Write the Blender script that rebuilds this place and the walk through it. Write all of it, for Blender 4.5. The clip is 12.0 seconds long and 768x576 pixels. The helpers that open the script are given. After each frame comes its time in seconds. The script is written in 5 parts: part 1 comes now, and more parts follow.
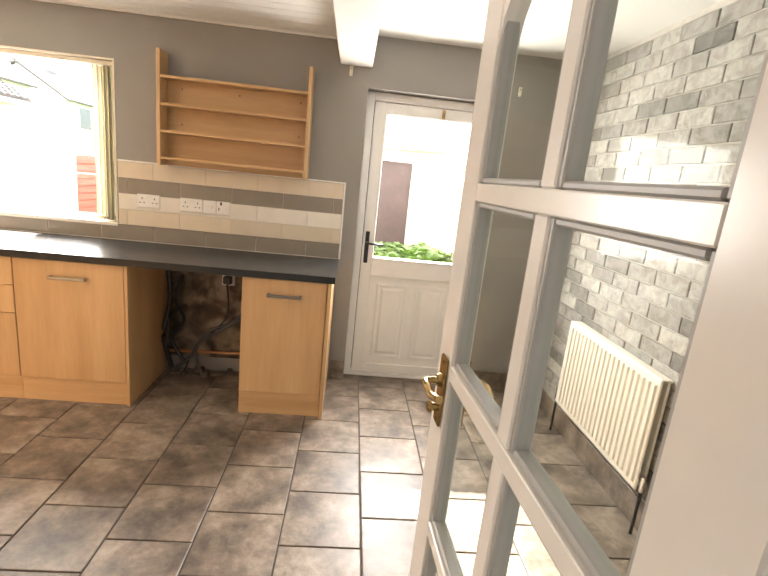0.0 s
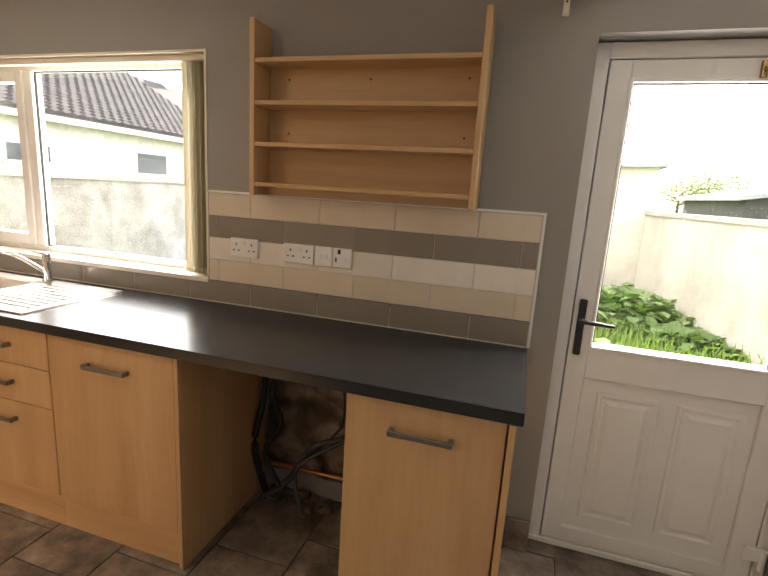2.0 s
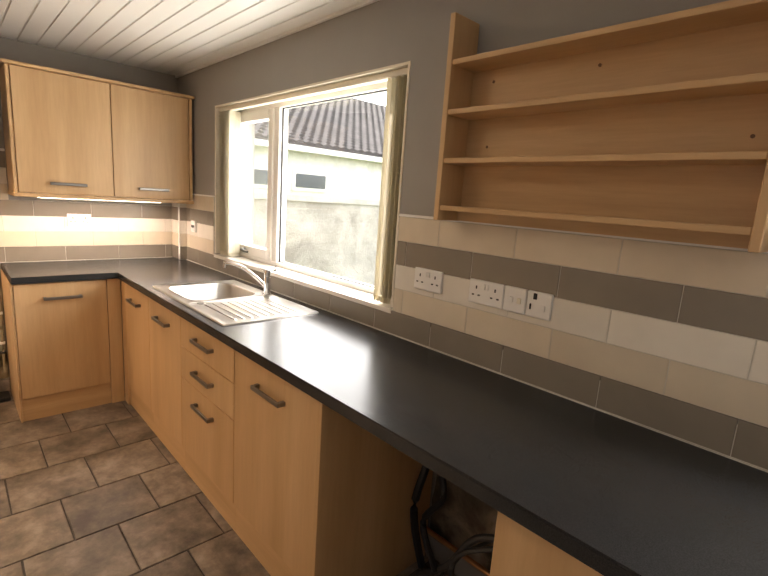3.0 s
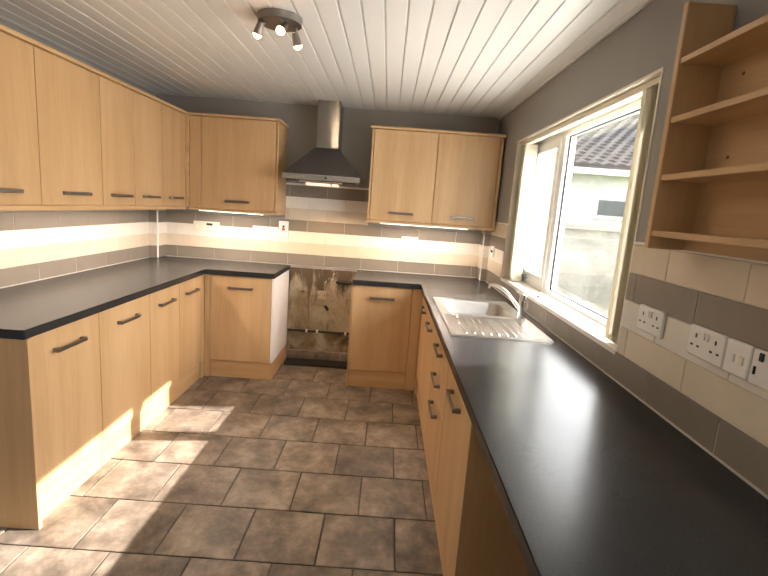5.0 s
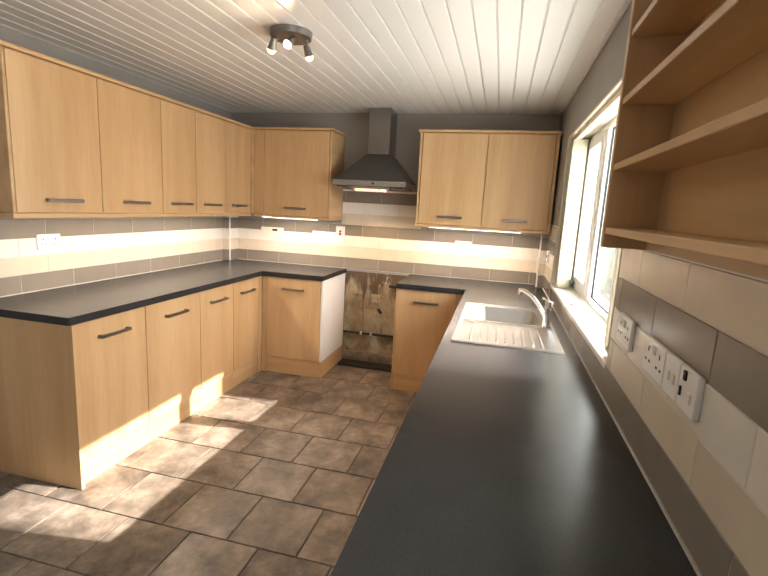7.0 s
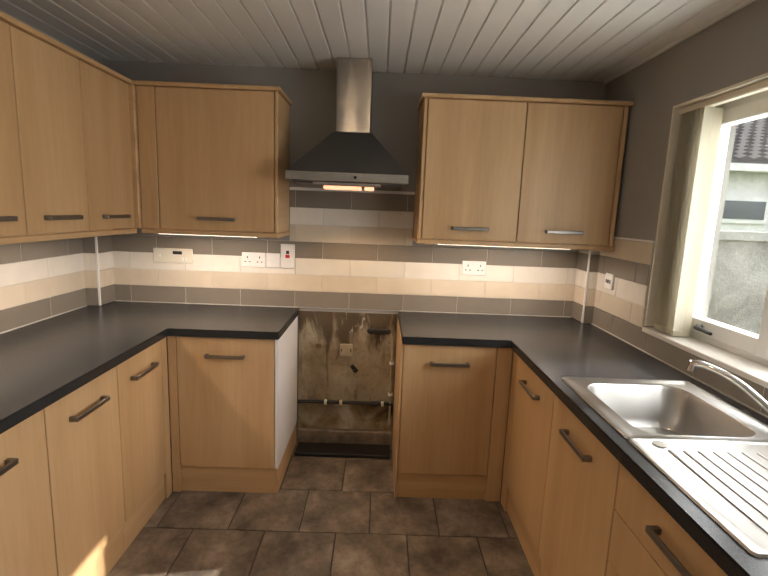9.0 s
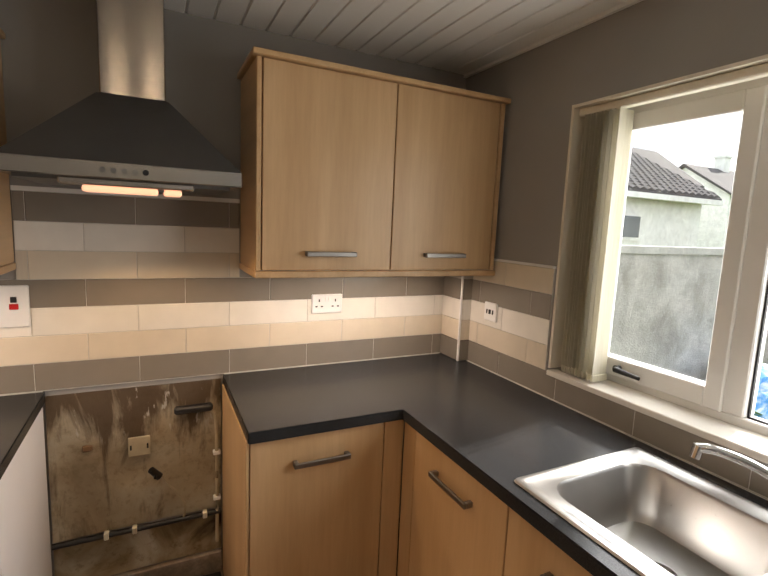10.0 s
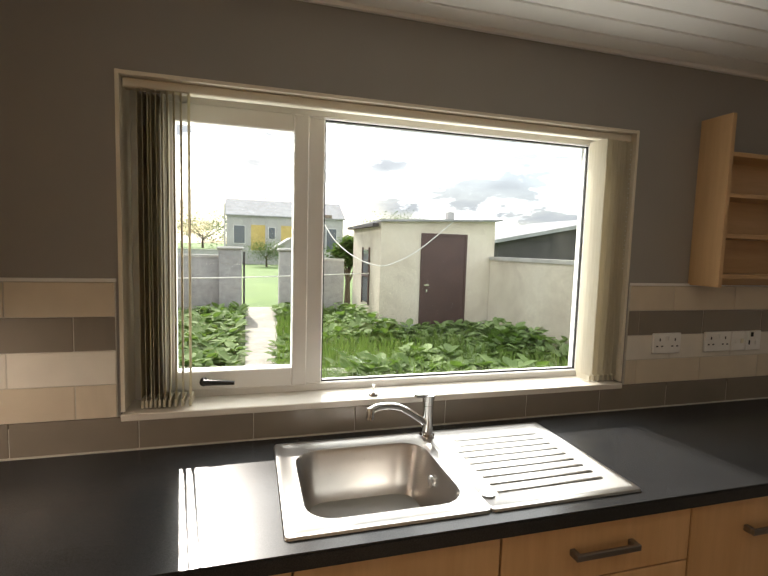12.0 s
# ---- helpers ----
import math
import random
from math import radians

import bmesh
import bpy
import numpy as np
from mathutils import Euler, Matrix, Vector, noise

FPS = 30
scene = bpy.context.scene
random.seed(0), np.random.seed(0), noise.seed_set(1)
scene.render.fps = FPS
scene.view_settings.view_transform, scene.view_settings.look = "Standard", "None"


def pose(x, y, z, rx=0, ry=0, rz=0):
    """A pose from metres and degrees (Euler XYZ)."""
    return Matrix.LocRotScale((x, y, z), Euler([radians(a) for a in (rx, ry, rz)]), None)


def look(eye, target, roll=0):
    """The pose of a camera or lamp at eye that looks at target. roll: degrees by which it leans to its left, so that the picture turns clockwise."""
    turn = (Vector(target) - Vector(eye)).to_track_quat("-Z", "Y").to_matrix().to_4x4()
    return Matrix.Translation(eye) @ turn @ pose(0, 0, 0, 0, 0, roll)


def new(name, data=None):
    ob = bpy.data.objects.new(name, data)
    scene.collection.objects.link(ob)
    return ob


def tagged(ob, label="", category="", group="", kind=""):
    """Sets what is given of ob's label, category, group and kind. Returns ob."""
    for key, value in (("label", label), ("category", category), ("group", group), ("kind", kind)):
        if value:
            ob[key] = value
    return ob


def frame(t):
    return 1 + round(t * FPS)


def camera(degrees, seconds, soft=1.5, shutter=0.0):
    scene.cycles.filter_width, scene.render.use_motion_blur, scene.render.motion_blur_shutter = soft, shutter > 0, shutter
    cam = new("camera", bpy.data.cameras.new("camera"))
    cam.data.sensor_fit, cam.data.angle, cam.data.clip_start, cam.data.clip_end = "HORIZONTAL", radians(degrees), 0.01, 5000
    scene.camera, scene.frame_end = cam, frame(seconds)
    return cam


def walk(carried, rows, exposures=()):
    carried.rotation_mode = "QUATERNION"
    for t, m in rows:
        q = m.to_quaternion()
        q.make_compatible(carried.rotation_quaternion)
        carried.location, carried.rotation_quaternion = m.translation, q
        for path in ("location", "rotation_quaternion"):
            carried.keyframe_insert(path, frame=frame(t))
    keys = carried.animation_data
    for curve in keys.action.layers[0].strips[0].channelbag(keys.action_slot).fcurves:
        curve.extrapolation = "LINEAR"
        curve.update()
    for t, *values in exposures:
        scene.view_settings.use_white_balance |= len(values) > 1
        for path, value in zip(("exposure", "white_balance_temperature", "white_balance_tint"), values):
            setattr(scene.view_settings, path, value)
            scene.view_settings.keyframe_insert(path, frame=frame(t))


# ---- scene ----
cam = camera(79, 12.0)

PATH = [
    (0, (4.128, -3.270, 1.499), (4.294, -1.330, 1.041), 6.00),
    (0.5, (4.131, -2.891, 1.489), (4.268, -0.946, 1.046), 4.68),
    (1, (4.185, -2.537, 1.481), (4.248, -0.589, 1.034), 3.91),
    (1.5, (4.131, -2.207, 1.481), (3.986, -0.262, 1.042), 3.26),
    (2, (4.017, -1.875, 1.484), (3.454, 0.001, 1.078), 3.58),
    (2.5, (3.988, -1.596, 1.486), (2.978, 0.085, 1.095), 3.99),
    (3, (3.996, -1.422, 1.495), (2.573, -0.066, 1.123), 3.91),
    (3.5, (4.029, -1.410, 1.498), (2.323, -0.427, 1.147), 3.66),
    (5.5, (4.404, -0.737, 1.503), (2.447, -0.959, 1.155), 3.88),
    (6, (4.454, -0.576, 1.501), (2.522, -0.958, 1.154), 3.44),
    (6.5, (4.359, -0.391, 1.519), (2.443, -0.847, 1.174), 3.34),
    (7, (4.243, -0.402, 1.511), (2.327, -0.862, 1.168), 3.09),
    (7.6, (4.150, -0.710, 1.512), (2.212, -1.069, 1.172), 2.90),
    (8.2, (3.640, -1.120, 1.518), (1.676, -1.292, 1.184), 2.50),
    (9, (2.903, -1.309, 1.530), (0.930, -1.281, 1.206), 2.23),
    (9.5, (2.443, -1.376, 1.538), (0.509, -0.961, 1.242), 2.30),
    (10, (2.040, -1.425, 1.572), (0.265, -0.543, 1.306), 2.47),
    (10.5, (1.704, -1.490, 1.593), (0.247, -0.137, 1.372), 2.19),
    (11, (1.400, -1.414, 1.533), (0.492, 0.361, 1.372), 2.16),
    (11.5, (1.194, -1.419, 1.552), (1.015, 0.566, 1.388), 1.49),
    (12, (1.085, -1.559, 1.557), (1.632, 0.357, 1.384), 1.66),
]
EXPO = [(0, 2.95, 6800, 15), (0.5, 2.45, 6800, 15), (1, 2.1, 6800, 15), (1.5, 2.05, 6800, 16), (2.5, 1.8, 6900, 17), (3.5, 1.95, 6900, 17), (5.5, 1.95, 6500, 13), (7, 1.95, 6500, 13), (9, 1.05, 6500, 13), (10, 0.95, 6500, 15), (10.5, 0.75, 6500, 14), (12, 0.65, 6600, 12)]
walk(cam, [(t, look(e, g, r)) for t, e, g, r in PATH], EXPO)

# ---- world, sun, lamps ----
world = bpy.data.worlds.new("sky")
scene.world = world
world.use_nodes = True
wn = world.node_tree
wn.nodes.clear()
w_out = wn.nodes.new("ShaderNodeOutputWorld")
w_bg = wn.nodes.new("ShaderNodeBackground")
w_sky = wn.nodes.new("ShaderNodeTexSky")
w_sky.sky_type = "NISHITA"
w_sky.sun_disc = False
w_sky.sun_elevation = radians(34)
w_sky.sun_rotation = radians(-8)
w_sky.dust_density = 2.0
w_map = wn.nodes.new("ShaderNodeTexCoord")
w_mp = wn.nodes.new("ShaderNodeMapping")
w_mp.inputs["Scale"].default_value = (1.0, 1.0, 3.2)
w_noise = wn.nodes.new("ShaderNodeTexNoise")
w_noise.inputs["Scale"].default_value = 2.1
w_noise.inputs["Detail"].default_value = 8
w_noise.inputs["Roughness"].default_value = 0.55
w_ramp = wn.nodes.new("ShaderNodeValToRGB")
w_ramp.color_ramp.elements[0].position = 0.36
w_ramp.color_ramp.elements[0].color = (0.3, 0.3, 0.3, 1)
w_ramp.color_ramp.elements[1].position = 0.6
w_ramp.color_ramp.elements[1].color = (0.97, 0.97, 0.97, 1)
w_mix = wn.nodes.new("ShaderNodeMix")
w_mix.data_type = "RGBA"
w_noise2 = wn.nodes.new("ShaderNodeTexNoise")
w_noise2.inputs["Scale"].default_value = 5.2
w_noise2.inputs["Detail"].default_value = 9
w_noise2.inputs["Roughness"].default_value = 0.6
w_shade = wn.nodes.new("ShaderNodeValToRGB")
w_shade.color_ramp.elements[0].position = 0.45
w_shade.color_ramp.elements[0].color = (0.105, 0.112, 0.125, 1)
w_shade.color_ramp.elements[1].position = 0.61
w_shade.color_ramp.elements[1].color = (1, 1, 1, 1)
w_scale = wn.nodes.new("ShaderNodeVectorMath")
w_scale.operation = "SCALE"
w_scale.inputs["Scale"].default_value = 26.0
wn.links.new(w_mp.outputs["Vector"], w_noise2.inputs["Vector"])
wn.links.new(w_noise2.outputs["Fac"], w_shade.inputs["Fac"])
wn.links.new(w_shade.outputs["Color"], w_scale.inputs[0])
wn.links.new(w_scale.outputs["Vector"], w_mix.inputs["B"])
wn.links.new(w_map.outputs["Generated"], w_mp.inputs["Vector"])
wn.links.new(w_mp.outputs["Vector"], w_noise.inputs["Vector"])
wn.links.new(w_noise.outputs["Fac"], w_ramp.inputs["Fac"])
wn.links.new(w_ramp.outputs["Color"], w_mix.inputs["Factor"])
wn.links.new(w_sky.outputs["Color"], w_mix.inputs["A"])
wn.links.new(w_mix.outputs["Result"], w_bg.inputs["Color"])
w_bg.inputs["Strength"].default_value = 0.15
wn.links.new(w_bg.outputs["Background"], w_out.inputs["Surface"])

sun = new("sun", bpy.data.lights.new("sun", "SUN"))
sun.data.energy = 5.0
sun.data.angle = radians(0.6)
sun.data.color = (1.0, 0.94, 0.85)
sun.matrix_world = look((-0.3, 2.11, 1.46), (0, 0, 0))


def area_lamp(name, eye, target, sx, sy, watts, color):
    lamp = new(name, bpy.data.lights.new(name, "AREA"))
    lamp.data.shape = "RECTANGLE"
    lamp.data.size, lamp.data.size_y = sx, sy
    lamp.data.energy, lamp.data.color = watts, color
    lamp.matrix_world = look(eye, target)
    return lamp


def spot_lamp(name, eye, target, watts, degrees, color):
    lamp = new(name, bpy.data.lights.new(name, "SPOT"))
    lamp.data.energy, lamp.data.color = watts, color
    lamp.data.spot_size, lamp.data.spot_blend, lamp.data.shadow_soft_size = radians(degrees), 0.35, 0.025
    lamp.matrix_world = look(eye, target)
    return lamp


# daylight in the openings of the window and the back door
SKY = (1.0, 0.985, 0.95)
area_lamp("window_daylight", (1.63, 0.24, 1.53), (1.63, -1.0, 1.35), 1.8, 0.98, 13, SKY)
area_lamp("door_daylight", (4.62, 0.24, 1.43), (4.62, -1.0, 1.2), 0.6, 0.98, 12, SKY)
# added fill lamp in the closed hall, no window or fixture behind it
area_lamp("hall_fill", (4.1, -4.9, 1.6), (4.1, -3.0, 1.3), 1.2, 1.4, 1.4, (1.0, 0.95, 0.88))
WARM = (1.0, 0.78, 0.5)
SPOTS = [((1.96, -1.60, 2.235), (1.55, -2.25, 0.6)), ((1.90, -1.41, 2.215), (1.3, -1.0, 0.5)), ((2.06, -1.47, 2.235), (3.2, -1.9, 1.0))]
for eye, target in SPOTS:
    spot_lamp("ceiling_spot_light", eye, target, 1.7, 178, WARM)
for y in (-1.52, -1.37):
    spot_lamp("hood_spot_light", (0.43, y, 1.626), (0.36, y, 0.0), 3.5, 120, (1.0, 0.66, 0.34))
STRIP = (1.0, 0.82, 0.67)
for nm, x, y, sx, sy, watts in (("strip_light_corner", 0.285, -2.26, 0.04, 0.58, 1.6), ("strip_light_window", 0.285, -0.61, 0.04, 0.76, 2.0), ("strip_light_long", 1.4, -2.69, 1.8, 0.04, 3.3)):
    lamp = area_lamp(nm, (x, y, 1.338), (x, y, 0.0), sx, sy, watts, STRIP)
    lamp.matrix_world = Matrix.Translation((x, y, 1.338))


# ---- materials ----
def rgb(*c):
    return (*c, 1.0)


class Mat:
    """A node material with a principled shader."""

    def __init__(self, name, color, rough=0.5, metal=0.0, spec=0.5):
        self.m = bpy.data.materials.new(name)
        self.m.use_nodes = True
        self.nt = self.m.node_tree
        self.b = self.nt.nodes["Principled BSDF"]
        self.b.inputs["Base Color"].default_value = rgb(*color)
        self.b.inputs["Roughness"].default_value = rough
        self.b.inputs["Metallic"].default_value = metal
        self.b.inputs["Specular IOR Level"].default_value = spec
        self.co = None

    def node(self, kind, **inputs):
        n = self.nt.nodes.new(kind)
        for k, v in inputs.items():
            n.inputs[k].default_value = v
        return n

    def link(self, a, b):
        self.nt.links.new(a, b)

    def coords(self, scale=(1, 1, 1), shuffle=False):
        c = self.node("ShaderNodeTexCoord")
        mp = self.node("ShaderNodeMapping", Scale=scale)
        self.link(c.outputs["Object"], mp.inputs["Vector"])
        if shuffle:
            info = self.node("ShaderNodeObjectInfo")
            mul = self.node("ShaderNodeMath")
            mul.operation = "MULTIPLY"
            mul.inputs[1].default_value = 37.0
            self.link(info.outputs["Random"], mul.inputs[0])
            comb = self.node("ShaderNodeCombineXYZ")
            for ax in "XYZ":
                self.link(mul.outputs[0], comb.inputs[ax])
            self.link(comb.outputs[0], mp.inputs["Location"])
        return mp.outputs["Vector"]

    def noise(self, vec, scale, detail=4, rough=0.5, distort=0.0):
        n = self.node("ShaderNodeTexNoise", Scale=scale, Detail=detail, Roughness=rough, Distortion=distort)
        self.link(vec, n.inputs["Vector"])
        return n.outputs["Fac"]

    def ramp(self, fac, *stops):
        n = self.node("ShaderNodeValToRGB")
        els = n.color_ramp.elements
        while len(els) < len(stops):
            els.new(0.5)
        for e, (p, c) in zip(els, stops):
            e.position = p
            e.color = rgb(*c)
        self.link(fac, n.inputs["Fac"])
        return n.outputs["Color"]

    def mix(self, fac, a, b, mode="MIX"):
        n = self.node("ShaderNodeMix")
        n.data_type, n.blend_type = "RGBA", mode
        for sock, v in ((n.inputs["Factor"], fac), (n.inputs["A"], a), (n.inputs["B"], b)):
            if isinstance(v, (tuple, float, int)):
                sock.default_value = v
            else:
                self.link(v, sock)
        return n.outputs["Result"]

    def color(self, out):
        self.link(out, self.b.inputs["Base Color"])
        return self

    def rough(self, fac, lo, hi):
        n = self.node("ShaderNodeMapRange")
        n.inputs["To Min"].default_value, n.inputs["To Max"].default_value = lo, hi
        self.link(fac, n.inputs["Value"])
        self.link(n.outputs["Result"], self.b.inputs["Roughness"])
        return self

    def bump(self, fac, strength, distance=0.002):
        n = self.node("ShaderNodeBump", Strength=strength, Distance=distance)
        self.link(fac, n.inputs["Height"])
        self.link(n.outputs["Normal"], self.b.inputs["Normal"])
        return self

    def random(self):
        return self.node("ShaderNodeObjectInfo").outputs["Random"]


def wood(name, scale, dark, mid, light, rough=0.38):
    m = Mat(name, mid, rough)
    v = m.coords(scale, True)
    bands = m.noise(v, 1.0, 3, 0.5, 0.2)
    grain = m.noise(v, 9.0, 6, 0.65)
    base = m.ramp(bands, (0.3, dark), (0.5, mid), (0.7, light))
    fine = m.ramp(grain, (0.35, (0.94, 0.93, 0.91)), (0.62, (1.02, 1.02, 1.02)))
    m.color(m.mix(1.0, base, fine, "MULTIPLY")).rough(grain, rough - 0.05, rough + 0.12).bump(grain, 0.08, 0.001)
    return m.m


BEECH_D, BEECH, BEECH_L = (0.50, 0.315, 0.15), (0.565, 0.365, 0.185), (0.62, 0.415, 0.22)
M_WOOD = wood("beech_vertical", (6, 6, 0.5), BEECH_D, BEECH, BEECH_L)
M_WOODX = wood("beech_lengthwise", (0.8, 12, 12), BEECH_D, BEECH, BEECH_L)
M_WOODY = wood("beech_crosswise", (12, 0.8, 12), BEECH_D, BEECH, BEECH_L)


def plain(name, color, rough, amount=0.06, scale=3.0, bump=0.0, bscale=120.0, metal=0.0):
    m = Mat(name, color, rough, metal)
    v = m.coords()
    n = m.noise(v, scale, 5, 0.6)
    lo = tuple(c * (1 - amount) for c in color)
    hi = tuple(min(1.0, c * (1 + amount)) for c in color)
    m.color(m.ramp(n, (0.3, lo), (0.7, hi)))
    if bump:
        m.bump(m.noise(v, bscale, 3, 0.6), bump)
    return m.m


M_WALL = plain("grey_wall_paint", (0.30, 0.285, 0.265), 0.85, 0.05, 1.6, 0.12, 160)
M_CEIL = Mat("white_ceiling_boards", (0.80, 0.79, 0.76), 0.3).m
M_PLASTER = plain("white_ceiling_paint", (0.78, 0.77, 0.74), 0.7, 0.04, 2.0, 0.1, 90)
M_WHITE = plain("white_upvc", (0.82, 0.81, 0.78), 0.3, 0.03, 5)
M_GLOSS = plain("white_gloss_paint", (0.80, 0.775, 0.73), 0.22, 0.04, 6, 0.05, 40)
M_CREAM = plain("cream_reveal_paint", (0.74, 0.68, 0.56), 0.5, 0.05, 4)
M_PLASTIC = plain("white_socket_plastic", (0.80, 0.79, 0.76), 0.3, 0.02, 8)
M_IVORY = plain("ivory_plastic", (0.74, 0.70, 0.58), 0.4, 0.03, 8)
M_MELAMINE = plain("white_melamine", (0.80, 0.79, 0.77), 0.4, 0.02, 5)
M_RAD = plain("cream_radiator_enamel", (0.80, 0.76, 0.66), 0.35, 0.03, 6)
M_BLACK = plain("black_handle_metal", (0.012, 0.011, 0.011), 0.35, 0.1, 20)
M_CAPS = plain("brown_screw_cap", (0.16, 0.085, 0.035), 0.5)
M_DARK = plain("dark_slot", (0.01, 0.01, 0.01), 0.6)
M_STAINED = plain("stained_ivory_plastic", (0.40, 0.34, 0.23), 0.6, 0.15, 20)
M_RED = plain("red_switch", (0.5, 0.015, 0.012), 0.3)
M_RUBBER = plain("black_cable", (0.016, 0.016, 0.017), 0.5)
M_GREYCABLE = plain("grey_hose", (0.05, 0.05, 0.05), 0.5)
M_GROUT = plain("pale_grout", (0.55, 0.52, 0.46), 0.9, 0.1, 30)
M_FGROUT = plain("dark_floor_grout", (0.085, 0.075, 0.065), 0.95, 0.25, 12)
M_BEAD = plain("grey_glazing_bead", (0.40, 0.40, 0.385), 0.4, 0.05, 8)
M_PIPE = plain("copper_pipe", (0.55, 0.28, 0.14), 0.35, 0.2, 30, metal=0.9)
M_BRASS = plain("polished_brass", (0.42, 0.29, 0.12), 0.26, 0.15, 40, metal=1.0)


def brushed(name, color, rough, scale):
    m = Mat(name, color, rough, 1.0)
    v = m.coords(scale)
    n = m.noise(v, 60, 3, 0.6)
    blot = m.noise(m.coords(), 6, 4)
    m.color(m.ramp(blot, (0.3, tuple(c * 0.88 for c in color)), (0.7, color)))
    m.rough(n, rough - 0.06, rough + 0.1).bump(n, 0.03, 0.0004)
    return m.m


M_STEEL = brushed("brushed_steel", (0.62, 0.60, 0.57), 0.22, (0.4, 0.4, 12))
M_SINK = brushed("sink_steel", (0.50, 0.485, 0.46), 0.29, (1, 10, 10))
# M_HOOD: steel with the canopy's shade put into a darker colour
M_HOOD = brushed("shaded_hood_steel", (0.17, 0.168, 0.165), 0.32, (1, 1, 10))
M_NICKEL = brushed("satin_nickel", (0.27, 0.25, 0.23), 0.36, (4, 4, 4))


def brushed_round(name, color, rough, amount):
    """Steel brushed across, so that lamps draw out into upright streaks."""
    m = Mat(name, color, rough, 1.0)
    n = m.noise(m.coords((0.6, 0.6, 30)), 40, 3, 0.6)
    m.rough(n, rough - 0.05, rough + 0.07)
    m.b.inputs["Anisotropic"].default_value = amount
    m.b.inputs["Anisotropic Rotation"].default_value = 0.25
    tg = m.node("ShaderNodeTangent")
    tg.direction_type, tg.axis = "RADIAL", "Z"
    m.link(tg.outputs[0], m.b.inputs["Tangent"])
    return m.m


M_FLUE = brushed_round("flue_steel", (0.30, 0.285, 0.27), 0.2, 0.93)
M_CHROME = Mat("chrome", (0.75, 0.75, 0.75), 0.07, 1.0).m


def worktop_mat():
    m = Mat("black_laminate", (0.03, 0.031, 0.032), 0.25, 0.0, 0.27)
    v = m.coords()
    fine = m.noise(v, 420, 2, 0.6)
    blot = m.noise(v, 3.5, 5, 0.6)
    base = m.ramp(fine, (0.35, (0.016, 0.017, 0.018)), (0.7, (0.040, 0.042, 0.043)))
    m.color(m.mix(0.25, base, m.ramp(blot, (0.3, (0.015, 0.015, 0.016)), (0.7, (0.046, 0.048, 0.05)))))
    return m.m


M_TOP = worktop_mat()


def wall_tile(name, color, vary=0.05):
    m = Mat(name, color, 0.25)
    r = m.random()
    n = m.noise(m.coords((0.34, 0.01, 0.1), True), 9, 3)
    a = m.ramp(r, (0.0, tuple(c * (1 - vary) for c in color)), (1.0, tuple(min(1, c * (1 + vary)) for c in color)))
    b = m.ramp(n, (0.3, (0.95, 0.95, 0.95)), (0.7, (1.03, 1.03, 1.03)))
    m.color(m.mix(1.0, a, b, "MULTIPLY"))
    return m.m


M_TGREY = wall_tile("taupe_wall_tile", (0.235, 0.205, 0.165))
M_TCREAM = wall_tile("cream_wall_tile", (0.66, 0.575, 0.45))
M_TWHITE = wall_tile("ivory_wall_tile", (0.78, 0.74, 0.66))


def floor_tile_mat():
    m = Mat("stone_floor_tile", (0.2, 0.16, 0.12), 0.4)
    v = m.coords((1, 1, 1), True)
    cloud = m.noise(v, 5.5, 6, 0.66, 0.15)
    speck = m.noise(v, 24, 5, 0.7)
    a = m.ramp(cloud, (0.33, (0.085, 0.069, 0.056)), (0.5, (0.205, 0.167, 0.133)), (0.66, (0.345, 0.29, 0.235)))
    b = m.ramp(speck, (0.3, (0.74, 0.73, 0.72)), (0.62, (1.08, 1.07, 1.06)))
    tone = m.ramp(m.random(), (0.0, (0.88, 0.88, 0.88)), (1.0, (1.08, 1.07, 1.05)))
    c = m.mix(1.0, m.mix(1.0, a, b, "MULTIPLY"), tone, "MULTIPLY")
    m.color(c).rough(speck, 0.3, 0.52).bump(speck, 0.25, 0.0025)
    return m.m


M_FTILE = floor_tile_mat()


def brick_mat():
    m = Mat("whitewashed_brick", (0.5, 0.45, 0.4), 0.8)
    v = m.coords((0.23, 0.01, 0.08), True)
    n = m.noise(v, 16.0, 6, 0.7, 0.8)
    s = m.noise(v, 90.0, 4, 0.7)
    a = m.ramp(m.random(), (0.0, (0.18, 0.172, 0.16)), (0.3, (0.32, 0.308, 0.288)), (1.0, (0.46, 0.447, 0.42)))
    b = m.ramp(n, (0.34, (0.62, 0.6, 0.57)), (0.6, (1.12, 1.12, 1.1)))
    m.color(m.mix(1.0, a, b, "MULTIPLY")).bump(s, 0.25, 0.003)
    return m.m


M_BRICK = brick_mat()
M_MORTAR = plain("pale_mortar", (0.56, 0.53, 0.48), 0.95, 0.12, 20, 0.4, 60)


def dirty_plaster(name, tints, scale):
    m = Mat(name, tints[1], 0.9)
    v = m.coords()
    big = m.noise(v, scale, 6, 0.55, 0.5)
    fine = m.noise(v, scale * 6, 5, 0.7)
    a = m.ramp(big, (0.34, tints[0]), (0.46, tints[1]), (0.58, tints[2]), (0.68, tints[3]))
    b = m.ramp(fine, (0.28, (0.62, 0.56, 0.48)), (0.45, (1.0, 1.0, 1.0)))
    m.color(m.mix(1.0, a, b, "MULTIPLY")).bump(big, 0.5, 0.012)
    return m.m


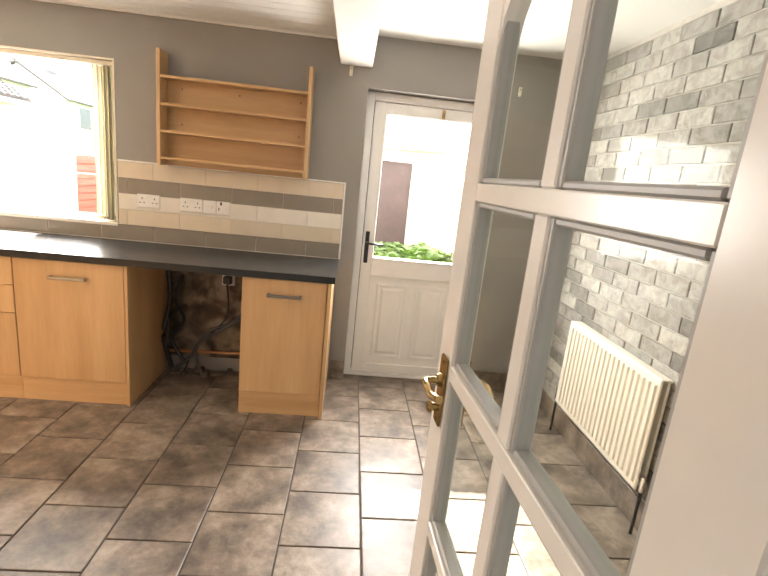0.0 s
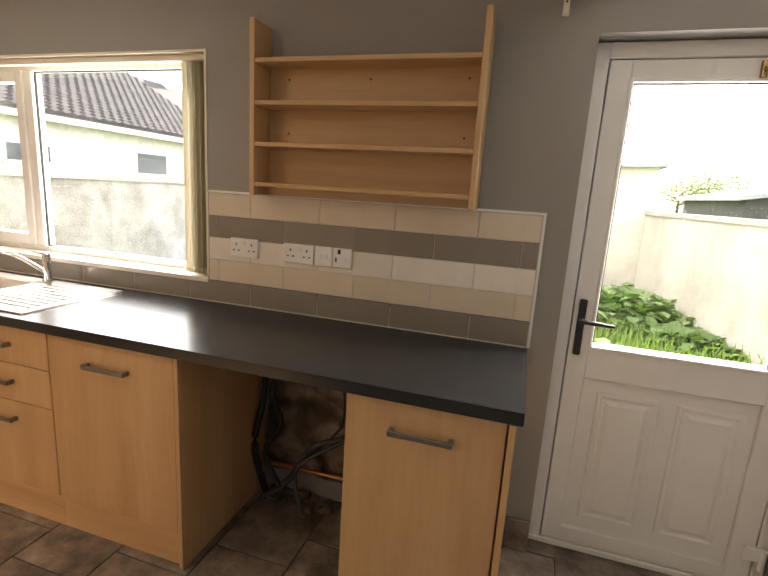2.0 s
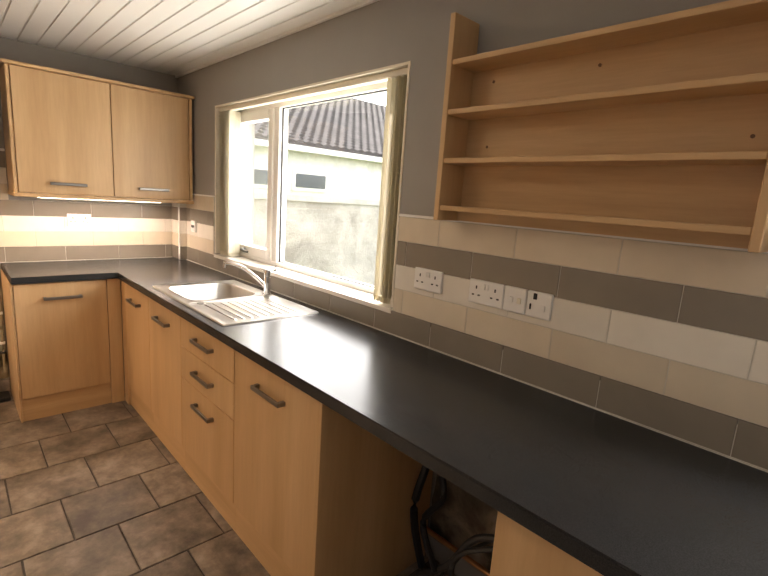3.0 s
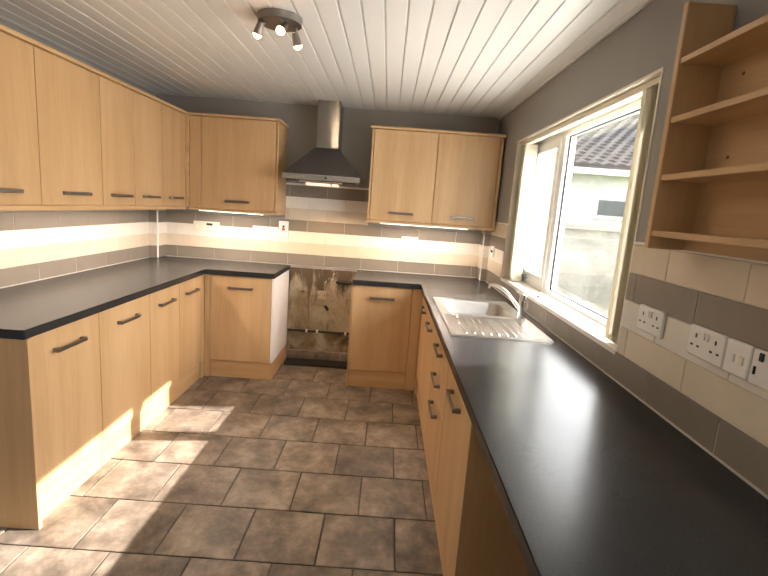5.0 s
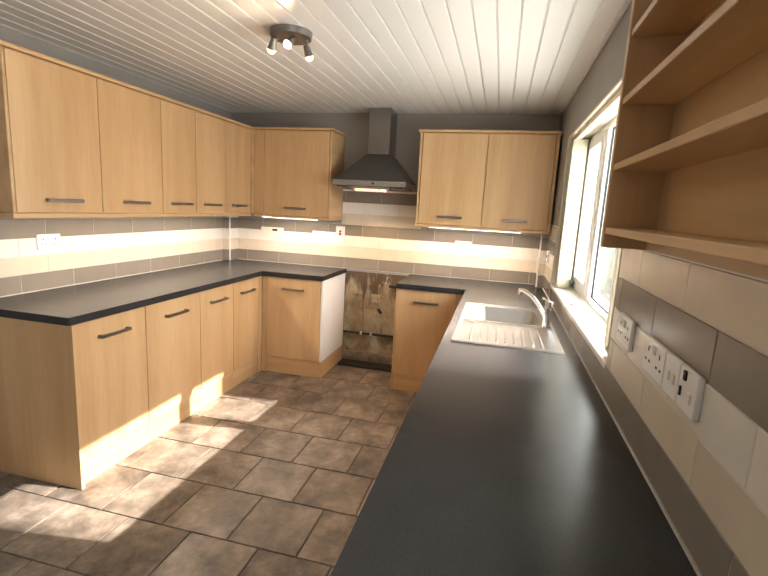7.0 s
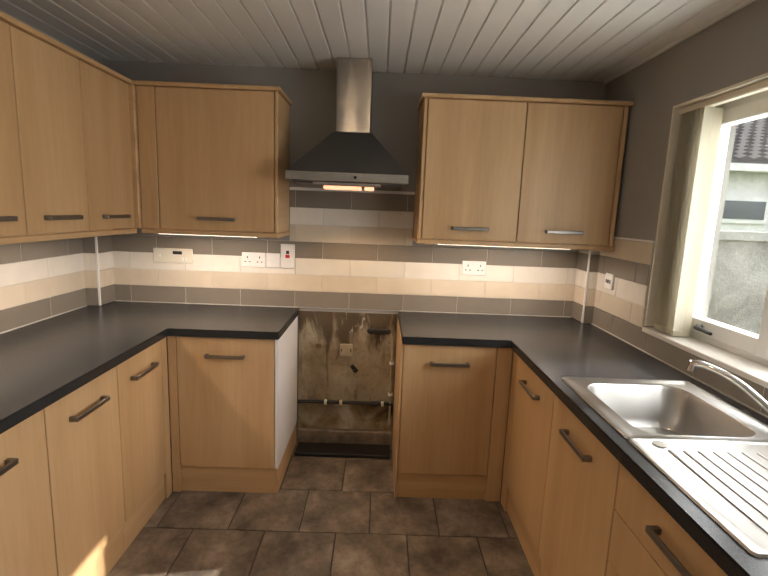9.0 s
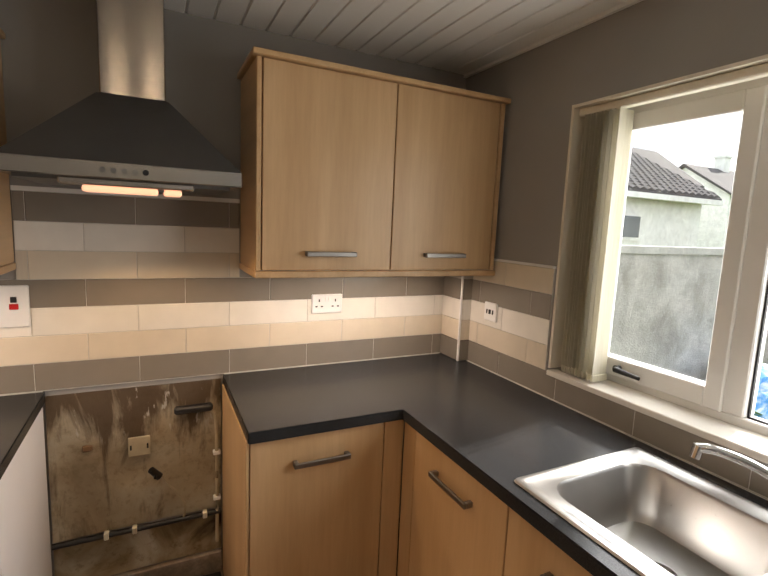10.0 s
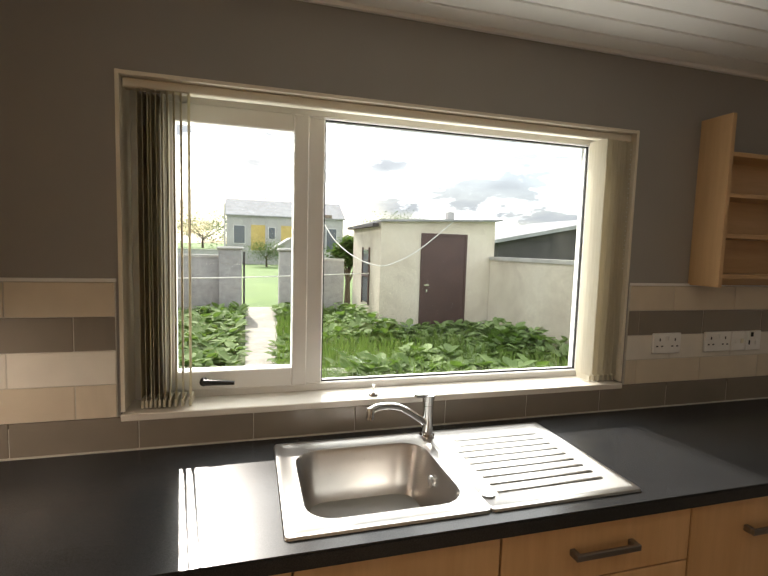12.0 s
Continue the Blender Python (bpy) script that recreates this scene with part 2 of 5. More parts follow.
M_DIRTY = dirty_plaster("stained_old_plaster", ((0.05, 0.03, 0.013), (0.24, 0.18, 0.10), (0.40, 0.355, 0.26), (0.50, 0.465, 0.39)), 4.4)


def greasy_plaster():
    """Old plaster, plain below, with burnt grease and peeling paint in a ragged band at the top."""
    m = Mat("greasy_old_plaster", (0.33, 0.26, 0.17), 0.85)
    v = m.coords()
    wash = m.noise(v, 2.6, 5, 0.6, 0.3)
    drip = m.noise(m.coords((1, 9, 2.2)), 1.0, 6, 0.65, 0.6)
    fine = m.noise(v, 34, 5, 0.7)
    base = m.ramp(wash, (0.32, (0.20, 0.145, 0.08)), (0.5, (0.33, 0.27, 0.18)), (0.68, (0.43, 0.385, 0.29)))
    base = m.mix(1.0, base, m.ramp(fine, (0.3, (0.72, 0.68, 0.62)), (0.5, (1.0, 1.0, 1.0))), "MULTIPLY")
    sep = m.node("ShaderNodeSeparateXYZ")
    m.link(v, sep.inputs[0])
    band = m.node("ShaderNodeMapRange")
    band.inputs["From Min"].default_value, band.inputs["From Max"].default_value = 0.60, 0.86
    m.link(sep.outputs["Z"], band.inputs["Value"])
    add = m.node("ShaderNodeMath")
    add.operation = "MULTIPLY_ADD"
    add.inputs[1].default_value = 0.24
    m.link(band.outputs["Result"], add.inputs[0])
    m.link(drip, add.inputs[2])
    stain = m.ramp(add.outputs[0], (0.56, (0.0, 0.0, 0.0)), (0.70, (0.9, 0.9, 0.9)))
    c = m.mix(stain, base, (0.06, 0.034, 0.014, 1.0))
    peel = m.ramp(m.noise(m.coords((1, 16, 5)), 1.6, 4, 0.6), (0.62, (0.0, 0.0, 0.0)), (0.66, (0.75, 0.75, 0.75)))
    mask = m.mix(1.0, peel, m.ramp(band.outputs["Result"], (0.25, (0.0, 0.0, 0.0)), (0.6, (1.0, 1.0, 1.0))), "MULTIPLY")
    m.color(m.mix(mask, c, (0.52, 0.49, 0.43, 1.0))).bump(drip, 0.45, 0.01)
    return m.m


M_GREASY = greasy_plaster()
M_DIRTY2 = dirty_plaster("broken_dark_plaster", ((0.035, 0.028, 0.02), (0.12, 0.09, 0.06), (0.27, 0.21, 0.15), (0.4, 0.34, 0.27)), 6)


def glass_mat(name, tint=(1, 1, 1), gloss=0.025, edge=0.5):
    m = bpy.data.materials.new(name)
    m.use_nodes = True
    nt = m.node_tree
    nt.nodes.clear()
    out = nt.nodes.new("ShaderNodeOutputMaterial")
    tr = nt.nodes.new("ShaderNodeBsdfTransparent")
    tr.inputs["Color"].default_value = rgb(*tint)
    gl = nt.nodes.new("ShaderNodeBsdfGlossy")
    gl.inputs["Roughness"].default_value = 0.02
    lw = nt.nodes.new("ShaderNodeLayerWeight")
    lw.inputs["Blend"].default_value = 0.5
    pw = nt.nodes.new("ShaderNodeMath")
    pw.operation = "POWER"
    pw.inputs[1].default_value = 4.0
    nt.links.new(lw.outputs["Facing"], pw.inputs[0])
    fr = nt.nodes.new("ShaderNodeMath")
    fr.operation = "MULTIPLY_ADD"
    fr.inputs[1].default_value, fr.inputs[2].default_value = edge, gloss
    nt.links.new(pw.outputs[0], fr.inputs[0])
    mx = nt.nodes.new("ShaderNodeMixShader")
    nt.links.new(fr.outputs[0], mx.inputs[0])
    nt.links.new(tr.outputs[0], mx.inputs[1])
    nt.links.new(gl.outputs[0], mx.inputs[2])
    nt.links.new(mx.outputs[0], out.inputs["Surface"])
    return m


M_GLASS = glass_mat("window_glass", (0.96, 0.98, 0.97))
M_DGLASS = glass_mat("door_glass", (0.95, 0.97, 0.95), 0.014, 0.16)


def glow(name, color, strength):
    m = Mat(name, color, 0.4)
    m.b.inputs["Emission Color"].default_value = rgb(*color)
    m.b.inputs["Emission Strength"].default_value = strength
    return m.m


M_TUBE = glow("strip_tube", (1.0, 0.86, 0.66), 3.5)
M_BULB = glow("warm_bulb", (1.0, 0.52, 0.2), 6)
M_HBULB = glow("hood_bulb", (1.0, 0.5, 0.29), 0.6)


def fabric_mat():
    m = Mat("cream_blind_fabric", (0.72, 0.68, 0.56), 0.85)
    n = m.noise(m.coords((60, 60, 3)), 4, 3)
    m.color(m.ramp(n, (0.3, (0.64, 0.60, 0.48)), (0.7, (0.76, 0.72, 0.61))))
    tl = m.node("ShaderNodeBsdfTranslucent")
    tl.inputs["Color"].default_value = rgb(0.75, 0.7, 0.55)
    mx = m.node("ShaderNodeMixShader")
    mx.inputs[0].default_value = 0.4
    out = m.nt.nodes["Material Output"]
    m.link(m.b.outputs[0], mx.inputs[1])
    m.link(tl.outputs[0], mx.inputs[2])
    m.link(mx.outputs[0], out.inputs["Surface"])
    return m.m


M_FABRIC = fabric_mat()


# ---- mesh helpers ----
def box(bm, x0, x1, y0, y1, z0, z1, bevel=0.0, segments=1):
    r = bmesh.ops.create_cube(bm, size=1.0)
    for v in r["verts"]:
        v.co = Vector(((x0 + x1) / 2 + v.co.x * (x1 - x0), (y0 + y1) / 2 + v.co.y * (y1 - y0), (z0 + z1) / 2 + v.co.z * (z1 - z0)))
    if bevel:
        edges = list({e for v in r["verts"] for e in v.link_edges})
        bmesh.ops.bevel(bm, geom=edges, offset=bevel, segments=segments, affect="EDGES", profile=0.5)
    return bm


def boxes(*rows, bevel=0.0):
    bm = bmesh.new()
    for r in rows:
        box(bm, *r, bevel=bevel)
    return bm


def one(*r, bevel=0.0, segments=1):
    return box(bmesh.new(), *r, bevel=bevel, segments=segments)


def rod(bm, a, b, r0, r1=None, n=12):
    a, b = Vector(a), Vector(b)
    d = b - a
    m = Matrix.Translation((a + b) / 2) @ d.to_track_quat("Z", "Y").to_matrix().to_4x4()
    bmesh.ops.create_cone(bm, cap_ends=True, segments=n, radius1=r0, radius2=r0 if r1 is None else r1, depth=d.length, matrix=m)
    return bm


def rods(*rows, n=12):
    bm = bmesh.new()
    for r in rows:
        rod(bm, *r, n=n)
    return bm


def tube(bm, pts, r, n=8):
    """A round tube along a smooth line through the points."""
    P = [Vector(p) for p in pts]
    line = []
    for i in range(len(P) - 1):
        p0, p1, p2, p3 = P[max(i - 1, 0)], P[i], P[i + 1], P[min(i + 2, len(P) - 1)]
        for k in range(6):
            t = k / 6
            line.append(0.5 * (2 * p1 + (p2 - p0) * t + (2 * p0 - 5 * p1 + 4 * p2 - p3) * t * t + (3 * p1 - p0 - 3 * p2 + p3) * t ** 3))
    line.append(P[-1])
    prev = None
    for i, p in enumerate(line):
        d = (line[min(i + 1, len(line) - 1)] - line[max(i - 1, 0)]).normalized()
        q = d.to_track_quat("Z", "Y")
        ring = [bm.verts.new(p + q @ Vector((r * math.cos(a), r * math.sin(a), 0))) for a in [2 * math.pi * k / n for k in range(n)]]
        if prev:
            for k in range(n):
                bm.faces.new((prev[k], prev[(k + 1) % n], ring[(k + 1) % n], ring[k]))
        else:
            bm.faces.new(ring[::-1])
        prev = ring
    bm.faces.new(prev)
    return bm


def rrect(x0, x1, y0, y1, r, z, n=5):
    out = []
    for cx, cy, a0 in ((x1 - r, y1 - r, 0), (x0 + r, y1 - r, 90), (x0 + r, y0 + r, 180), (x1 - r, y0 + r, 270)):
        for k in range(n + 1):
            a = radians(a0 + 90 * k / n)
            out.append((cx + r * math.cos(a), cy + r * math.sin(a), z))
    return out


def loft(bm, loops, close_last=True, close_first=False):
    prev = None
    for lp in loops:
        ring = [bm.verts.new(p) for p in lp]
        if prev:
            k = len(ring)
            for i in range(k):
                bm.faces.new((prev[i], prev[(i + 1) % k], ring[(i + 1) % k], ring[i]))
        elif close_first:
            bm.faces.new(ring[::-1])
        prev = ring
    if close_last:
        bm.faces.new(prev)
    return bm


def mesh_of(name, bm, mat, smooth=False):
    bmesh.ops.recalc_face_normals(bm, faces=bm.faces[:])
    me = bpy.data.meshes.new(name)
    bm.to_mesh(me)
    bm.free()
    me.materials.append(mat)
    if smooth:
        for p in me.polygons:
            p.use_smooth = True
        me.set_sharp_from_angle(angle=radians(35))
    return me


def thing(name, base, label, category, group="", kind=""):
    """An empty at the base of a thing, for its parts."""
    ob = new(name)
    ob.empty_display_size = 0.1
    ob.matrix_basis = Matrix.Translation(base)
    return tagged(ob, label, category, group, kind)


def part(name, bm, mat, parent, label="", smooth=False):
    """One mesh object, in world coordinates, under a thing or under a part."""
    ob = new(name, mesh_of(name, bm, mat, smooth))
    ob.parent = parent
    top = parent if parent.parent is None else parent.parent
    if parent.parent is None and parent.type == "EMPTY":
        ob.matrix_parent_inverse = Matrix.Translation(-Vector(parent.matrix_basis.translation))
    return tagged(ob, label)


def solid(name, bm, mat, label, category, group="", kind="", smooth=False):
    """A thing that is one mesh."""
    return tagged(new(name, mesh_of(name, bm, mat, smooth)), label, category, group, kind)


def structure(name, bm, mat, label="", smooth=False):
    return tagged(new(name, mesh_of(name, bm, mat, smooth)), label, "", "", "structure")


# ---- structure ----
WT = 0.91            # worktop height
CEIL = 2.335
XE, YS = 5.62, -3.04  # brick wall, wall opposite the window
T = 0.30

# window wall with two openings
WX0, WX1, WZ0, WZ1 = 0.70, 2.57, 1.0, 2.05
DX0, DX1, DZ1 = 4.17, 5.055, 2.06
structure("wall_north", boxes(
    (-T, WX0, 0, T, -0.3, 2.6), (WX1, DX0, 0, T, -0.3, 2.6), (DX1, XE + T, 0, T, -0.3, 2.6),
    (WX0, WX1, 0, T, -0.3, WZ0), (WX0, WX1, 0, T, WZ1, 2.6), (DX0, DX1, 0, T, DZ1, 2.6), (DX0, DX1, 0, T, -0.3, -0.02)), M_WALL, "grey painted plaster wall")
structure("wall_west", one(-T, 0, YS - 0.12, 0, -0.3, 2.6), M_WALL, "grey painted plaster wall behind the cooker hood")
OX0, OX1, OZ = 3.65, 4.442, 2.02
structure("wall_south", boxes((0, OX0, YS - 0.12, YS, -0.3, 2.6), (OX1, XE, YS - 0.12, YS, -0.3, 2.6), (OX0, OX1, YS - 0.12, YS, OZ, 2.6)), M_WALL, "grey painted plaster wall")
structure("wall_east", one(XE, XE + T, YS - 0.12, 0, -0.3, 2.6), M_MORTAR, "pale mortar bed of the brick slip wall")
structure("wall_hall", boxes((2.8, 2.9, -5.6, YS - 0.12, -0.3, 2.6), (5.4, 5.5, -5.6, YS - 0.12, -0.3, 2.6), (2.8, 5.5, -5.7, -5.6, -0.3, 2.6)), M_PLASTER, "plain pale hall wall")
floor = structure("floor", boxes((-0.05, XE + 0.05, YS - 0.1, 0.02, -0.19, -0.006), (2.85, 5.45, -5.65, YS - 0.1, -0.19, -0.006)), M_FGROUT, "stone-look tiled floor with dark joints")
structure("door_threshold", one(DX0, DX1, 0.003, 0.3, -0.15, -0.001), M_FTILE, "stone-look tile in the doorway")

# boarded ceiling, each board with a dropped groove at its edge
bm = bmesh.new()
y = 0.0
while y > YS:
    y1 = max(y - 0.1, YS)
    box(bm, -0.02, 3.98, y1 + 0.004, y - 0.003, CEIL, CEIL + 0.02, 0.003)
    box(bm, -0.02, 3.98, y1 - 0.001, y1 + 0.006, CEIL + 0.006, CEIL + 0.02)
    y -= 0.1
box(bm, -0.02, 3.98, YS, 0, CEIL + 0.015, CEIL + 0.06)
structure("ceiling", bm, M_CEIL, "glossy white tongue and groove ceiling boards")
structure("ceiling_dining", boxes((4.18, XE, YS, 0, 2.375, 2.6), (2.8, 5.5, -5.7, YS - 0.12, 2.4, 2.6)), M_PLASTER, "white painted plaster ceiling")
structure("beam", one(3.975, 4.185, YS, -0.002, 2.178, 2.6, bevel=0.006), M_GLOSS, "white boxed ceiling beam")
structure("trim_ceiling", boxes((0.0, 3.97, -0.018, -0.002, CEIL - 0.014, CEIL - 0.001)), M_CEIL)


def skirt(x0, x1, y0, y1):
    structure("baseboard", one(x0, x1, y0, y1, 0.0, 0.145, bevel=0.003), M_FTILE, "stone-look tile skirting")


skirt(4.068, 4.165, -0.012, -0.002)
skirt(5.06, XE - 0.02, -0.012, -0.002)
skirt(XE - 0.022, XE - 0.012, -2.95, -0.013)
skirt(2.52, OX0 - 0.07, YS + 0.002, YS + 0.012)

# ---- window ----
win = thing("window_1", (1.63, 0.15, WZ0), "white plastic window with a side-hung sash and a fixed pane", "window", kind="structure")
part("window_reveal", boxes((WX0 + 0.001, WX0 + 0.012, -0.003, 0.13, 1.03, WZ1), (WX1 - 0.012, WX1 - 0.001, -0.003, 0.13, 1.03, WZ1), (WX0 + 0.012, WX1 - 0.012, -0.003, 0.13, WZ1 - 0.012, WZ1 - 0.001)), M_CREAM, win, "cream painted reveal")
sill = part("window_sill", one(WX0 + 0.001, WX1 - 0.001, -0.012, 0.13, 1.001, 1.024, bevel=0.003), M_TWHITE, win, "white tiled window sill")
FY0, FY1 = 0.13, 0.195
part("window_frame", boxes((WX0 + 0.002, WX0 + 0.06, FY0, FY1, 1.002, WZ1 - 0.002), (WX1 - 0.115, WX1 - 0.002, FY0, FY1, 1.002, WZ1 - 0.002),
     (WX0 + 0.06, WX1 - 0.115, FY0, FY1, 1.002, 1.05), (WX0 + 0.06, WX1 - 0.115, FY0, FY1, 2.006, WZ1 - 0.002), (1.275, 1.335, FY0, FY1, 1.05, 2.006), bevel=0.004), M_WHITE, win)
sash = part("sash", boxes((0.759, 0.84, FY0 - 0.012, FY0 + 0.045, 1.048, 2.008), (1.225, 1.278, FY0 - 0.012, FY0 + 0.045, 1.048, 2.008),
     (0.84, 1.225, FY0 - 0.012, FY0 + 0.045, 1.048, 1.115), (0.84, 1.225, FY0 - 0.012, FY0 + 0.045, 1.947, 2.008), bevel=0.004), M_WHITE, win, "opening sash of white plastic")
part("sash_handle", rods(((0.93, 0.112, 1.083), (0.93, 0.095, 1.083), 0.014), ((0.93, 0.09, 1.083), (1.03, 0.085, 1.079), 0.011, 0.007)), M_BLACK, sash, "dark metal window handle", True)
part("gasket", boxes((1.336, 1.341, 0.150, 0.160, 1.05, 2.006), (2.450, 2.454, 0.150, 0.160, 1.05, 2.006), (1.34, 2.453, 0.150, 0.160, 1.05, 1.055), (1.34, 2.453, 0.150, 0.160, 2.001, 2.006)), M_DARK, win, "thin black glazing gasket")
for x0, x1, z0, z1 in ((0.839, 1.226, 1.114, 1.948), (1.336, 2.455, 1.05, 2.006)):
    pane = part("pane", one(x0, x1, 0.160, 0.164, z0, z1), M_GLASS, win)
    pane.visible_shadow = False

# vertical blinds, gathered at both sides
blind = thing("vertical_blind", (1.63, 0.05, 2.0), "cream fabric vertical blind drawn to both sides of the window", "blind")
part("headrail", one(WX0 + 0.014, WX1 - 0.014, 0.02, 0.055, 2.008, 2.037, bevel=0.004), M_CREAM, blind, "cream aluminium headrail")


def blind_slat(x, turn):
    bm = bmesh.new()
    loops = []
    for k in range(6):
        u = k / 5 - 0.5
        loops.append((u * 0.089, 0.006 * math.cos(u * 3.1)))
    d = Vector((math.cos(radians(turn)), math.sin(radians(turn)), 0))
    nrm = Vector((-d.y, d.x, 0))
    rows = []
    for z in (1.055, 2.008):
        rows.append([(Vector((x, 0.052, z)) + d * a + nrm * b) for a, b in loops])
    back = [[p + nrm * 0.0012 for p in r] for r in rows]
    lps = [rows[0] + back[0][::-1], rows[1] + back[1][::-1]]
    loft(bm, lps, True, True)
    s = part("slat", bm, M_FABRIC, blind)
    part("weight", one(x - 0.004, x + 0.004, 0.012, 0.092, 1.032, 1.056, bevel=0.001), M_FABRIC, s)


for k in range(10):
    blind_slat(0.757 + 0.0125 * k + 0.0011 * max(0, k - 4) ** 2, 92 + (k % 3) * 3 - 3 if k < 5 else 97 + k % 2)
for k in range(6):
    blind_slat(2.425 + 0.0225 * k, 97 + (k % 3) * 5)
chain = bmesh.new()
for k in range(26):
    bmesh.ops.create_icosphere(chain, subdivisions=1, radius=0.0032, matrix=Matrix.Translation((2.548, 0.012, 1.5 + 0.019 * k)))
part("chain", chain, M_WHITE, blind, "white bead pull chain")

# ---- back door ----
bd = thing("door_1", (4.62, 0.12, 0.0), "closed white plastic back door, glazed above two moulded panels", "door", kind="structure")
part("door_frame", boxes((DX0 + 0.002, 4.222, 0.085, 0.15, 0.0, 2.055), (5.012, DX1 - 0.002, 0.085, 0.15, 0.0, 2.055), (4.222, 5.012, 0.085, 0.15, 2.0, 2.055), bevel=0.004), M_WHITE, bd)
part("cill", one(DX0 + 0.003, DX1 - 0.003, 0.08, 0.16, 0.0, 0.026, bevel=0.003), M_WHITE, bd)
part("seal", boxes((4.216, 4.234, 0.1505, 0.156, 0.027, 2.01), (5.0, 5.02, 0.1505, 0.156, 0.027, 2.01), (4.234, 5.0, 0.1505, 0.156, 1.99, 2.01), (4.234, 5.0, 0.1505, 0.156, 0.02, 0.04)), M_DARK, bd, "black rubber door seal")
part("door_leaf", boxes((4.227, 4.302, 0.088, 0.15, 0.030, 1.996), (4.925, 5.008, 0.088, 0.15, 0.030, 1.996), (4.302, 4.925, 0.088, 0.15, 1.918, 1.996),
     (4.302, 4.925, 0.088, 0.15, 0.79, 0.928), (4.302, 4.925, 0.088, 0.15, 0.030, 0.10), (4.302, 4.925, 0.104, 0.15, 0.10, 0.79), bevel=0.003), M_WHITE, bd)
for x0, x1 in ((4.362, 4.592), (4.655, 4.885)):
    bm = bmesh.new()
    loft(bm, [[(x0 + i, yy, 0.155 + i), (x1 - i, yy, 0.155 + i), (x1 - i, yy, 0.735 - i), (x0 + i, yy, 0.735 - i)] for i, yy in ((0, 0.105), (0.004, 0.096), (0.016, 0.096), (0.024, 0.102), (0.034, 0.102), (0.05, 0.094))])
    part("raised_panel", bm, M_WHITE, bd)
part("glazing_bead", boxes((4.298, 4.312, 0.08, 0.092, 0.914, 1.932), (4.915, 4.929, 0.08, 0.092, 0.914, 1.932), (4.312, 4.915, 0.08, 0.092, 0.914, 0.928), (4.312, 4.915, 0.08, 0.092, 1.918, 1.932), bevel=0.003), M_WHITE, bd)
part("gasket", boxes((4.312, 4.317, 0.095, 0.105, 0.928, 1.918), (4.910, 4.915, 0.095, 0.105, 0.928, 1.918), (4.317, 4.91, 0.095, 0.105, 1.913, 1.918)), M_DARK, bd)
pane = part("pane", one(4.302, 4.925, 0.118, 0.122, 0.92, 1.925), M_GLASS, bd)
pane.visible_shadow = False
hd = part("door_handle", one(4.243, 4.272, 0.072, 0.088, 0.885, 1.115, bevel=0.006, segments=2), M_BLACK, bd, "black lever door handle")
part("lever", rods(((4.257, 0.075, 1.035), (4.257, 0.03, 1.035), 0.010), ((4.252, 0.03, 1.036), (4.372, 0.026, 1.03), 0.0095, 0.007)), M_BLACK, hd, "", True)
for z in (1.745, 1.01, 0.19):
    hg = part("hinge", one(4.965, 5.035, 0.066, 0.088, z - 0.028, z + 0.028, bevel=0.004), M_WHITE, bd, "white plastic door hinge")
    part("hinge_pin", rods(((5.028, 0.068, z - 0.06), (5.028, 0.068, z + 0.028), 0.011)), M_WHITE, hg, "", True)
part("coat_hook", rods(((4.70, 0.086, 1.962), (4.70, 0.055, 1.95), 0.006), ((4.70, 0.055, 1.95), (4.70, 0.05, 1.975), 0.005), ((4.70, 0.087, 1.985), (4.70, 0.082, 1.93), 0.011)), M_BRASS, bd, "small brass hook", True)
for x in (4.05, 5.175):
    br = solid("wall_bracket", boxes((x - 0.011, x + 0.011, -0.012, -0.002, 2.115, 2.175), (x - 0.008, x + 0.008, -0.022, -0.012, 2.12, 2.135), bevel=0.002), M_IVORY, "small ivory curtain rail bracket screwed to the wall", "bracket", "curtain brackets")
    part("screw", rods(((x, -0.013, 2.16), (x, -0.0105, 2.16), 0.004)), M_DARK, br)

# ---- glazed inner door, standing open ----
LX, LY = 4.372, -2.294
HX, HY = 4.412, -3.05
door2 = new("door_2")
tagged(door2, "white gloss painted inner door with small glazed panes, standing open", "door", "", "structure")
door2.matrix_basis = Matrix.Translation((LX, LY, 0)) @ Matrix.Rotation(math.atan2(HY - LY, HX - LX), 4, "Z")
LW = 0.757


def dpart(name, bm, mat, parent=door2, label="", smooth=False):
    ob = new(name, mesh_of(name, bm, mat, smooth))
    ob.parent = parent
    return tagged(ob, label)


dpart("stile", one(0, 0.095, -0.02, 0.02, 0.008, 1.985, bevel=0.002), M_GLOSS)
dpart("stile", one(LW - 0.095, LW, -0.02, 0.02, 0.008, 1.985, bevel=0.002), M_GLOSS)
RAILS = ((0.008, 0.385), (0.735, 0.768), (1.107, 1.14), (1.474, 1.507), (1.875, 1.985))
for z0, z1 in RAILS:
    dpart("rail", one(0.095, LW - 0.095, -0.02, 0.02, z0, z1, bevel=0.002), M_GLOSS)
dpart("glazing_bar", boxes(*[(LW / 2 - 0.02, LW / 2 + 0.02, -0.018, 0.018, RAILS[i][1], RAILS[i + 1][0]) for i in range(4)], bevel=0.003), M_GLOSS)
